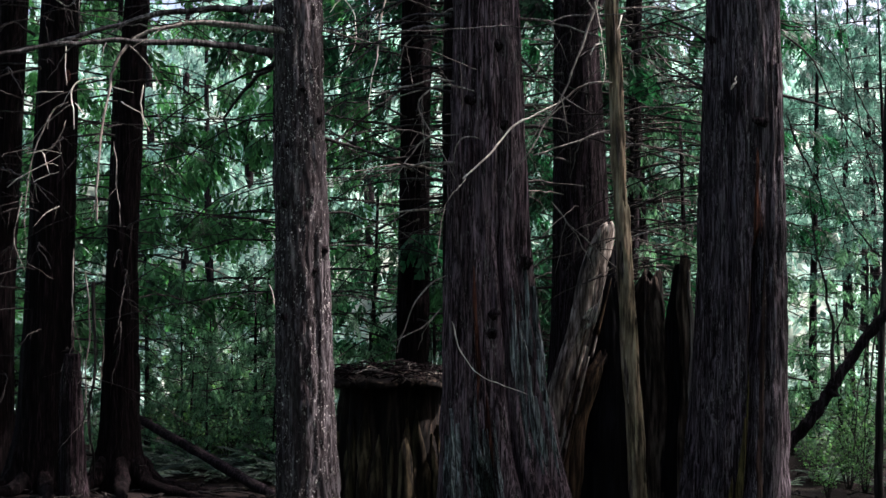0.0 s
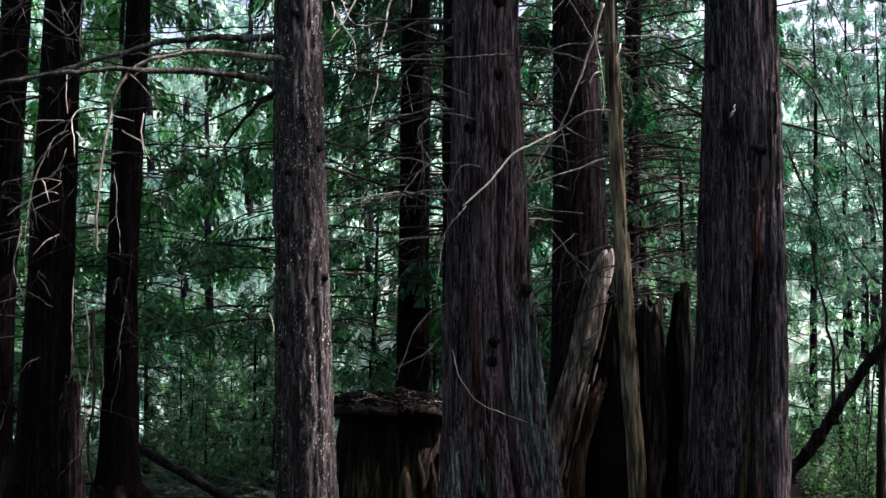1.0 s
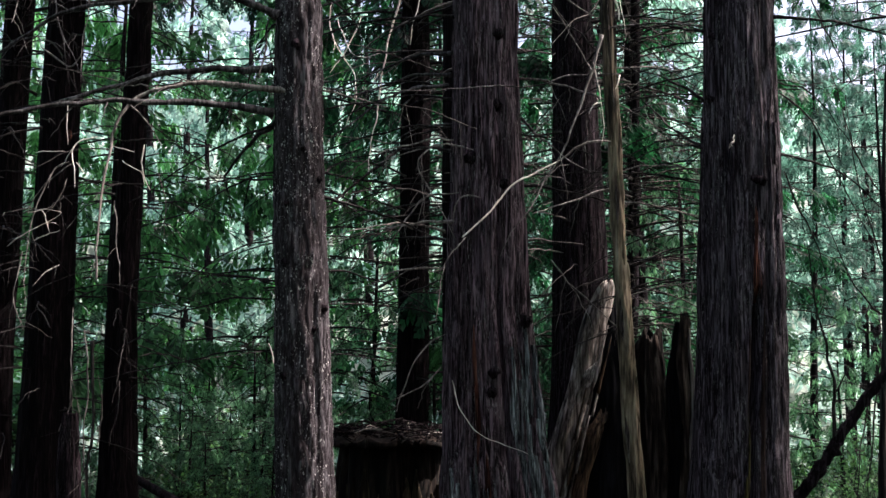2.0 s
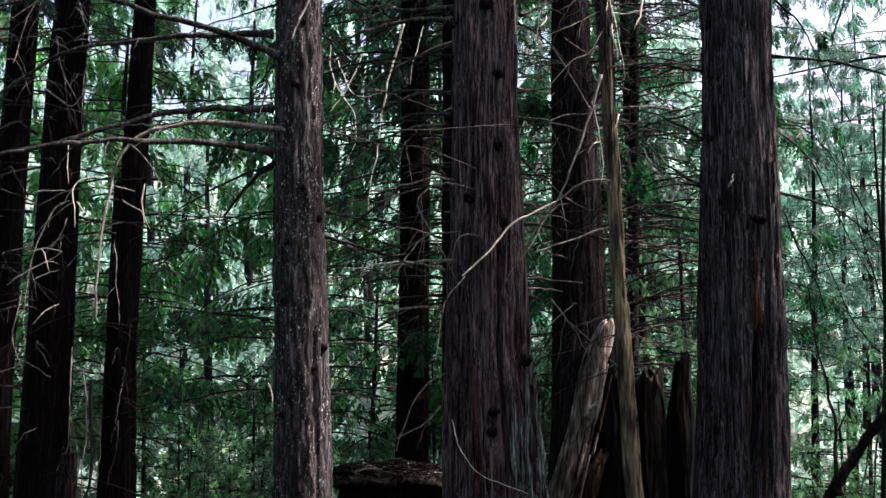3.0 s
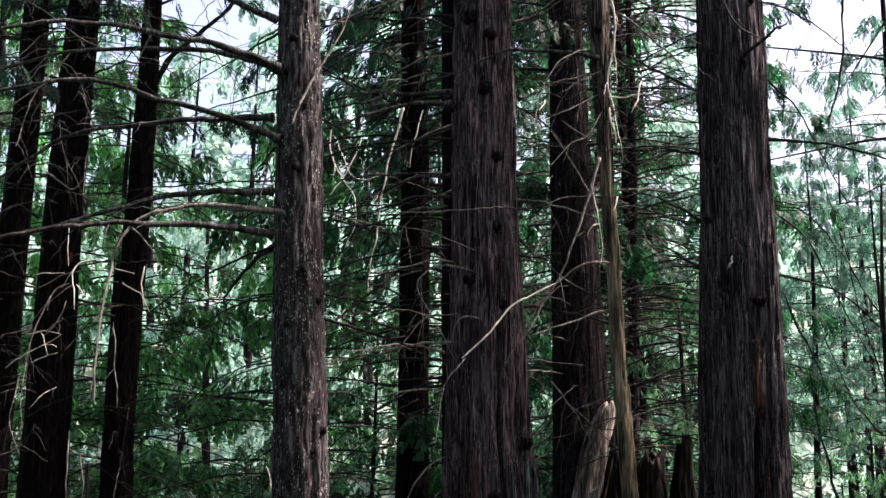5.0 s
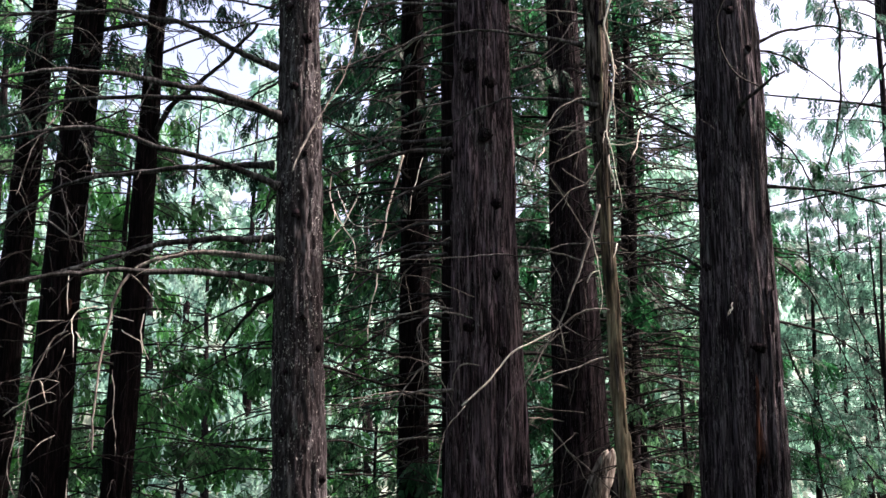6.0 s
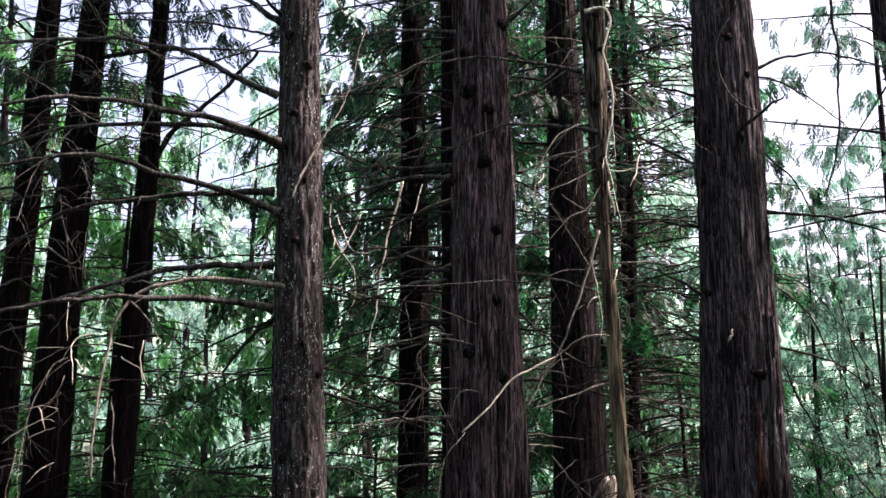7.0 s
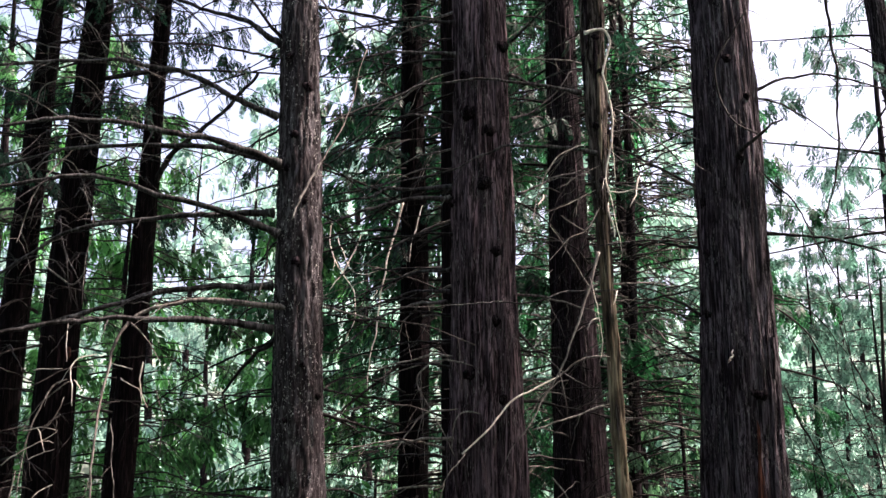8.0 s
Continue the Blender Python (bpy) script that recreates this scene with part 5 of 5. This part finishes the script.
# ---- fallen and leaning wood ----
LOG = thing("fallen_pole", (-2.2, 11.9, 0), "thin dark fallen pole slanting down to the forest floor", "log")
v, f = solid(tube(spline([(-3.05, 12.6, 0.62), (-2.3, 12.0, 0.33), (-1.47, 11.2, 0.02), (-1.2, 10.95, -0.1)], 40), np.linspace(0.04, 0.055, 40), 12, 0.15, 3))
link("trunk", v, f, FAR_BARK, LOG)
LEANER = thing("leaning_limb", (2.35, 9.65, 0), "dark knobbly limb leaning out beside the cedar", "log")
v, f = solid(tube(spline([(2.30, 9.75, -0.05), (2.42, 9.7, 0.38), (2.57, 9.65, 0.62), (2.74, 9.6, 0.83), (2.89, 9.6, 1.05), (3.12, 9.6, 1.38), (3.42, 9.6, 1.70), (3.9, 9.6, 2.1)], 70), np.linspace(0.055, 0.03, 70), 12, 0.3, 6))
link("trunk", v, f, FAR_BARK, LEANER)
v, f = solid(tube(spline([(2.86, 9.6, 0.98), (2.885, 9.58, 1.03), (2.92, 9.57, 1.05)], 6), (0.045, 0.06, 0.035, 0.03, 0.02, 0.012), 10, 0.3, 8))
link("knot", v, f, FAR_BARK, LEANER)
limb(LEANER, BARK, 0.016, 0.004, (2.88, 9.6, 1.06), (2.88, 9.58, 1.43), (2.83, 9.56, 1.75), (2.75, 9.55, 2.1), (2.7, 9.5, 2.5))
limb(LEANER, BARK, 0.008, 0.003, (2.88, 9.58, 1.40), (2.98, 9.57, 1.58), (3.05, 9.55, 1.7))
SAPLING = thing("sapling", (3.55, 10.5, 0), "thin bare dark sapling", "tree")
v, f = solid(tube(spline([(3.50, 10.5, -0.1), (3.53, 10.5, 0.9), (3.6, 10.5, 2.2), (3.62, 10.5, 3.2), (3.67, 10.5, 4.1)], 60), np.linspace(0.038, 0.01, 60), 10, 0.15, 9))
link("trunk", v, f, BARK, SAPLING)
for pts in (((3.52, 10.5, 1.5), (3.4, 10.4, 0.9), (3.3, 10.3, 0.3)), ((3.55, 10.5, 1.7), (3.35, 10.4, 1.1), (3.25, 10.3, 0.5)), ((3.6, 10.5, 2.4), (3.4, 10.4, 3.0), (3.25, 10.3, 3.8)), ((3.61, 10.5, 3.0), (3.35, 10.4, 3.4), (3.1, 10.3, 4.2)),
            ((3.6, 10.5, 2.0), (3.3, 10.4, 2.3), (3.0, 10.2, 2.9))):
    limb(SAPLING, BARK, 0.009, 0.003, *pts)
HANGER = thing("hanging_branch", (2.86, 8.8, 6.6), "dark bare branch hanging down from the canopy", "branch")
limb(HANGER, BARK, 0.014, 0.006, (2.80, 8.8, 6.4), (2.86, 8.8, 5.75), (2.90, 8.8, 5.35), (2.885, 8.8, 4.95), (2.83, 8.8, 4.45), (2.71, 8.8, 4.15))

# ---- crowns of the near trees, above ----
# unseen above the view; added dense so that they shade the trunks
for tree, x, y, seed in ((T1, -0.95, 8.0, 1), (T2, 0.28, 9.0, 2), (T4, 2.12, 9.0, 3), (L1, -3.2, 11.5, 4), (T3, 1.36, 12.0, 5)):
    wood, leaves = crown(8.8, 15, 3.4, 40, 24, 0.40, ROUGH, seed)
    move = np.array([x, y, 0])
    v, f = rods([(a + move, b, c) for a, b, c in wood])
    tagged(link("branchwood", v, f, BARK, tree), kind="stuff")
    v, f = join([(a + move, b) for a, b in leaves if not open_sky(a.mean(0) + move)])
    tagged(link("crown", v, f, LEAF, tree, "green cedar sprays", smooth=False), kind="stuff")

for tree, x, y, z0, reach, count, seed in ((L0, -3.95, 12.0, 4.8, 2.2, 34, 6), (L2, -2.68, 11.5, 6.0, 1.6, 22, 7), (T5, -0.3, 13.0, 4.7, 2.4, 74, 8), (T7, 1.24, 12.9, 5.6, 2.0, 30, 12), (R1, 4.9, 13.0, 4.9, 2.3, 30, 9), (T3, 1.36, 12.0, 6.0, 2.2, 26, 10), (L1, -3.3, 11.5, 6.2, 2.2, 22, 11)):
    wood, leaves = crown(z0, 13, reach, count, 34, 0.20, LACY, seed)
    move = np.array([x, y, 0])
    v, f = rods([(a + move, b, c) for a, b, c in wood])
    tagged(link("branchwood", v, f, BARK, tree), kind="stuff")
    v, f = join([(a + move, b) for a, b in leaves if not open_sky(a.mean(0) + move)])
    tagged(link("crown", v, f, LEAF_MID if tree is R1 else LEAF_SHADED, tree, "fine green cedar sprays, the dark ones painted shaded", smooth=False), kind="stuff")

# ---- the wood behind ----
GREEN = "conifer with dark green hanging cedar sprays"
FAR = [tree_template("conifer_tree", "conifer with drooping foliage, sun and haze in its pale green", 10 + k, 0.13, 0.3, 2.8, 30, 20, 0.62, ROUGH, LEAF_FAR, 600 + k, dead=8) for k in range(3)]
# SHADE is planted only out of view, to keep light off the scene.
SHADE = tree_template("conifer_tree", "unseen conifer added to block light", 12, 0.15, 0.3, 2.8, 28, 12, 0.86, ROUGH, LEAF_FAR, 640)
SPARSE = tree_template("conifer_tree", "thin conifer with many bare dead branches and few sprays", 13, 0.09, 1.0, 2.2, 36, 9, 0.26, FINE, LEAF, 700, dead=230, twig=TWIG)
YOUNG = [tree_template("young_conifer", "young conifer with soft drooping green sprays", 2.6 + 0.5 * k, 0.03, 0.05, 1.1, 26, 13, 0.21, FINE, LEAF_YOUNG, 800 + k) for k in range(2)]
# x, y, height, reach, lowest bough, boughs, sprays a bough, leaf, shape of the sprays
MID = ((-3.50, 14.2, 6.2, 2.2, 1.5, 18, 30, LEAF_GREEN, BROAD), (-1.56, 14.4, 5.8, 2.0, 1.5, 19, 32, LEAF_GREEN, BROAD), (-4.30, 17.4, 6.8, 2.6, 1.4, 14, 28, LEAF_GREEN, BROAD), (-2.00, 18.2, 6.6, 2.6, 1.6, 12, 38, LEAF_GREEN, BROAD),
       (-4.55, 15.0, 9.5, 2.4, 1.0, 27, 42, LEAF_GREEN, BROAD), (-6.30, 17.4, 12.5, 2.8, 0.8, 30, 42, LEAF_GREEN, BROAD), (-0.36, 16.8, 12.0, 2.6, 0.9, 44, 46, LEAF, BROAD), (0.52, 15.0, 12.5, 2.2, 0.9, 44, 46, LEAF, BROAD),
       (0.15, 14.3, 12.0, 2.4, 3.6, 34, 46, LEAF, BROAD), (0.66, 18.6, 15.0, 3.0, 0.7, 44, 46, LEAF, BROAD), (1.72, 16.2, 14.0, 2.4, 1.2, 32, 44, LEAF, FINE), (2.20, 20.5, 16.0, 3.0, 0.8, 38, 46, LEAF, BROAD),
       (3.58, 15.6, 8.0, 2.0, 2.0, 26, 40, LEAF, FINE), (4.25, 18.6, 8.4, 2.6, 2.2, 30, 46, LEAF_MID, FINE))
BARE = tree_template("slim_conifer", "slim conifer, bare below, with thin pale green sprays above", 13, 0.12, 4.6, 2.8, 34, 31, 0.29, FINE, LEAF_MID, 720, dead=40)
for x, y, turn, size in ((4.95, 17.2, 5.1, 0.50), (5.75, 16.8, 3.3, 0.46), (6.6, 21.0, 0.2, 0.58), (7.5, 22.5, 2.2, 0.62), (4.7, 20.5, 1.2, 0.56), (6.0, 19.2, 2.9, 0.42), (8.0, 24.5, 4.4, 0.75), (7.3, 20.0, 1.0, 1.0)):
    plant(BARE, x, y, turn, size)
for n, (x, y, height, reach, low, boughs, sprays, leaf, shape) in enumerate(MID):
    tree_template("conifer_tree", GREEN, height, 0.10, low, reach, boughs, sprays, 0.36 if shape is BROAD else 0.27, shape, leaf, 500 + n, dead=30, where=(x, y, 0.7 * n, 1.0))
for x, y, turn, size in ((2.2, 14.6, 0.5, 1.0), (0.4, 14.3, 2.9, 0.8), (1.98, 13.4, 3.6, 0.85)):
    plant(SPARSE, x, y, turn, size)
rnd = random.Random(77)
for k in range(21):
    u = -0.45 + 0.9 * (k + rnd.uniform(0.1, 0.9)) / 21
    y = 24 + rnd.uniform(0, 14)
    plant(FAR[k % 3], u * y, y, rnd.uniform(0, 6.28), rnd.uniform(0.024, 0.036) * y * (0.75 if u > 0.2 else 1.0), float(hill_height(np.array(u * y), np.array(y))))
for k, (x, y, size) in enumerate(((-5.6, 28.5, 0.98), (-4.0, 27.0, 0.92), (4.3, 26.0, 1.35), (2.9, 24.5, 1.4))):
    plant(FAR[k % 3], x, y, 1.3 * k, size, float(hill_height(np.array(x), np.array(y))))
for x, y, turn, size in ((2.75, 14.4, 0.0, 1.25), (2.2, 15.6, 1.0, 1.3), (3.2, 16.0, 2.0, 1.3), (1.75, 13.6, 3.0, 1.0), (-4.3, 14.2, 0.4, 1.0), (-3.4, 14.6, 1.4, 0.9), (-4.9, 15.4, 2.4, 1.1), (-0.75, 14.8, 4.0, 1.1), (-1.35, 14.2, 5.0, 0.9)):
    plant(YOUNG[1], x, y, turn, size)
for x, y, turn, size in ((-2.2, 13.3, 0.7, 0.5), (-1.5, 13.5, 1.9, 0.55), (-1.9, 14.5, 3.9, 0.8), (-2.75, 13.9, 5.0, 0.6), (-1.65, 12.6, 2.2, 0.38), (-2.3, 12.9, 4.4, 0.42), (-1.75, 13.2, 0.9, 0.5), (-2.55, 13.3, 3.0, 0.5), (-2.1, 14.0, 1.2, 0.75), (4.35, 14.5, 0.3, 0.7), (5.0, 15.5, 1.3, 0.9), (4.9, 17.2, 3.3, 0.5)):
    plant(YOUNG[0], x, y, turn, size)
def shrub_template(seed):
    """A low leafy shrub: thin arching stems that carry many small oval leaves."""
    base = thing("shrub", (0, 0, 0), "low shrub with small bright green leaves", "shrub", "shrubs of the wood")
    r = random.Random(seed)
    stems, verts, faces = [], [], []
    for k in range(13):
        a, out, high = k * 2.4 + r.uniform(-0.3, 0.3), r.uniform(0.2, 0.65), r.uniform(0.5, 1.15)
        c = spline([(0.03 * math.cos(a), 0.03 * math.sin(a), -0.04), (0.35 * out * math.cos(a), 0.35 * out * math.sin(a), 0.6 * high), (out * math.cos(a), out * math.sin(a), high)], 9)
        stems.append(tube(c, np.linspace(0.009, 0.003, 9), 4))
        for _ in range(34):
            p = c[r.randint(3, 8)] + np.array([r.uniform(-0.16, 0.16) for _ in range(3)])
            way = np.array([r.uniform(-1, 1), r.uniform(-1, 1), r.uniform(-0.9, 0.4)])
            way /= np.linalg.norm(way) + 1e-9
            side = np.cross(way, np.array([r.uniform(-0.4, 0.4), r.uniform(-0.4, 0.4), 1.0]))
            side /= np.linalg.norm(side) + 1e-9
            ln = r.uniform(0.05, 0.10)
            n = len(verts)
            verts += [p, p + way * ln * 0.5 + side * ln * 0.3, p + way * ln, p + way * ln * 0.5 - side * ln * 0.3]
            faces.append((n, n + 1, n + 2, n + 3))
    v, f = rods(stems)
    tagged(link("stemwood", v, f, BARK, base), kind="stuff")
    tagged(link("foliage", np.array(verts), faces, LEAF_SHRUB, base, "small bright green leaves", smooth=False), kind="stuff")
    return base


SHRUBS = [shrub_template(830 + k) for k in range(2)]
for k, (x, y, size) in enumerate(((-2.62, 13.2, 0.7), (-1.72, 12.7, 0.55), (-2.15, 13.0, 0.6), (-2.9, 14.6, 0.9), (-2.05, 14.9, 0.8), (-2.5, 15.6, 1.0), (-2.2, 16.5, 1.0), (-2.9, 16.9, 1.2), (-2.45, 17.6, 1.2),
                                  (-3.5, 17.8, 1.3), (-4.95, 14.9, 1.7), (-5.1, 15.8, 2.0), (-3.15, 15.6, 0.9), (3.7, 11.9, 0.6), (4.15, 12.9, 0.7), (4.5, 14.2, 0.8), (4.9, 15.2, 0.9), (3.3, 11.2, 0.35), (3.75, 11.6, 0.4), (3.55, 12.4, 0.45), (4.25, 13.6, 0.6), (3.9, 14.6, 0.7))):
    plant(SHRUBS[k % 2], x, y, 1.9 * k, size)
# unseen trees added beyond the edges of the view, to shade trunks and floor
for x, y, size in ((6.5, 9.3, 0.8), (5.4, 7.6, 0.7), (8.0, 6.8, 1.4), (6.3, 4.4, 1.2), (9.1, 10.2, 1.4), (5.2, 2.8, 1.0), (4.6, 0.6, 1.0), (3.7, -1.8, 1.0), (9.3, 12.6, 1.25), (10.2, 14.8, 1.3), (11.4, 18.0, 1.3), (9.8, 6.0, 1.35), (-7.9, 9.5, 1.2), (-6.9, 5.5, 1.2), (-6.6, 7.4, 1.15), (-8.8, 12.2, 1.2), (-10.2, 15.2, 1.25), (-5.5, 5.6, 1.0), (-6.1, 9.2, 0.8), (-3.7, 2.2, 0.9)):
    plant(SHADE, x, y, x, size)
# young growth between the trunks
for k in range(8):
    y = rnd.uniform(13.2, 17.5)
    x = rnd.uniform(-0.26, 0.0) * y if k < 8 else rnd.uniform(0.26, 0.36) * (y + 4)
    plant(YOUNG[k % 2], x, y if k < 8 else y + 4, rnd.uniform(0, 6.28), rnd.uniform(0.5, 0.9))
# unseen trees added behind and beside the camera, to dim the trunk fronts
for k in range(9):
    a = math.pi * (1.03 + 0.94 * k / 8)
    d = rnd.uniform(6.6, 8.2)
    plant(SHADE, d * math.cos(a), d * math.sin(a), rnd.uniform(0, 6.28), rnd.uniform(1.1, 1.35))
for k in range(13):
    a = math.pi * (0.98 + 1.04 * k / 12)
    d = rnd.uniform(9.0, 11.0)
    plant(SHADE, d * math.cos(a), d * math.sin(a), rnd.uniform(0, 6.28), rnd.uniform(1.15, 1.4))
for k in range(10):
    a = math.pi * (0.97 + 0.62 * k / 9)
    d = rnd.uniform(4.6, 7.5)
    plant(SHADE, d * math.cos(a), d * math.sin(a), rnd.uniform(0, 6.28), 1.2)
for k in range(6):
    a = math.pi * (1.62 + 0.30 * k / 5)
    d = rnd.uniform(4.8, 6.2)
    plant(SHADE, d * math.cos(a), d * math.sin(a), rnd.uniform(0, 6.28), 0.78)
for k, t in enumerate(FAR + [SHADE, SPARSE, BARE] + YOUNG + SHRUBS):
    t.location = (-10 + 2.5 * k, -11.5 - (k % 3), 0)

# ---- ferns and low brush ----
def fern(name, x, y, z, reach, seed):
    r = random.Random(seed)
    base = thing(name, (x, y, z), "pale green fern on the forest floor", "fern", "ferns")
    leaves = []
    for k in range(11):
        a = k * 0.571 + r.uniform(-0.2, 0.2)
        v, f = LACY[k % 4]
        leaves.append((place(v * np.array([1, 0.6, 1.3]), np.array([x, y, z + 0.03]), np.array([math.cos(a), math.sin(a), r.uniform(0.5, 1.2)]), np.array([0, 0, 1.0]) + 0.01, reach * r.uniform(0.7, 1.1)), f))
    v, f = join(leaves)
    tagged(link("foliage", v, f, FERN, base, smooth=False), kind="stuff")


for k in range(150):
    y = rnd.uniform(11.8, 20) if k < 70 else rnd.uniform(12.6, 22)
    x = rnd.uniform(0.26, 0.38) * y if k < 70 else rnd.uniform(-0.36, 0.2) * y
    fern("fern", x, y, float(ground_height(np.array(x), np.array(y))) - 0.02, rnd.uniform(0.16, 0.36), 900 + k)

for k in range(40):
    x, y = rnd.uniform(-2.9, -1.2), rnd.uniform(11.9, 14.8)
    fern("fern", x, y, float(ground_height(np.array(x), np.array(y))) - 0.02, rnd.uniform(0.35, 0.75), 1100 + k)

# fallen twigs and bits of wood on the forest floor
TWIGS = thing("fallen_twigs", (-2.5, 11.0, 0), "dark fallen twigs and bits of bark on the forest floor", "twigs", kind="stuff")
bits = []
for k in range(700):
    x, y = (rnd.uniform(-4.6, -0.7), rnd.uniform(9.3, 13.5)) if k < 420 else (rnd.uniform(-0.8, 4.6), rnd.uniform(9.0, 13.5))
    z = float(ground_height(np.array(x), np.array(y))) + 0.012
    w = np.array([rnd.uniform(-1, 1), rnd.uniform(-1, 1), rnd.uniform(-0.12, 0.16)]) * rnd.uniform(0.05, 0.32)
    c = spline([np.array([x, y, z]) - w, np.array([x, y, z + rnd.uniform(0, 0.03)]), np.array([x, y, z]) + w], 5)
    bits.append(tube(c, np.linspace(rnd.uniform(0.006, 0.016), 0.004, 5), 5))
v, f = rods(bits)
tagged(link("twigs", v, f, BARK, TWIGS), kind="stuff")

BRUSH = thing("brush", (0, 30, float(hill_height(np.array(0.0), np.array(30.0)))), "leafy brush on the slope, sun and haze in its pale green", "brush", kind="stuff")
leaves = []
for k in range(7500):
    y = 20.5 + 40 * rnd.random() ** 1.25
    x = rnd.uniform(-0.42, 0.42) * y
    z = float(hill_height(np.array(x), np.array(y))) + rnd.uniform(-0.1, 0.75)
    v, f = ROUGH[k % 4]
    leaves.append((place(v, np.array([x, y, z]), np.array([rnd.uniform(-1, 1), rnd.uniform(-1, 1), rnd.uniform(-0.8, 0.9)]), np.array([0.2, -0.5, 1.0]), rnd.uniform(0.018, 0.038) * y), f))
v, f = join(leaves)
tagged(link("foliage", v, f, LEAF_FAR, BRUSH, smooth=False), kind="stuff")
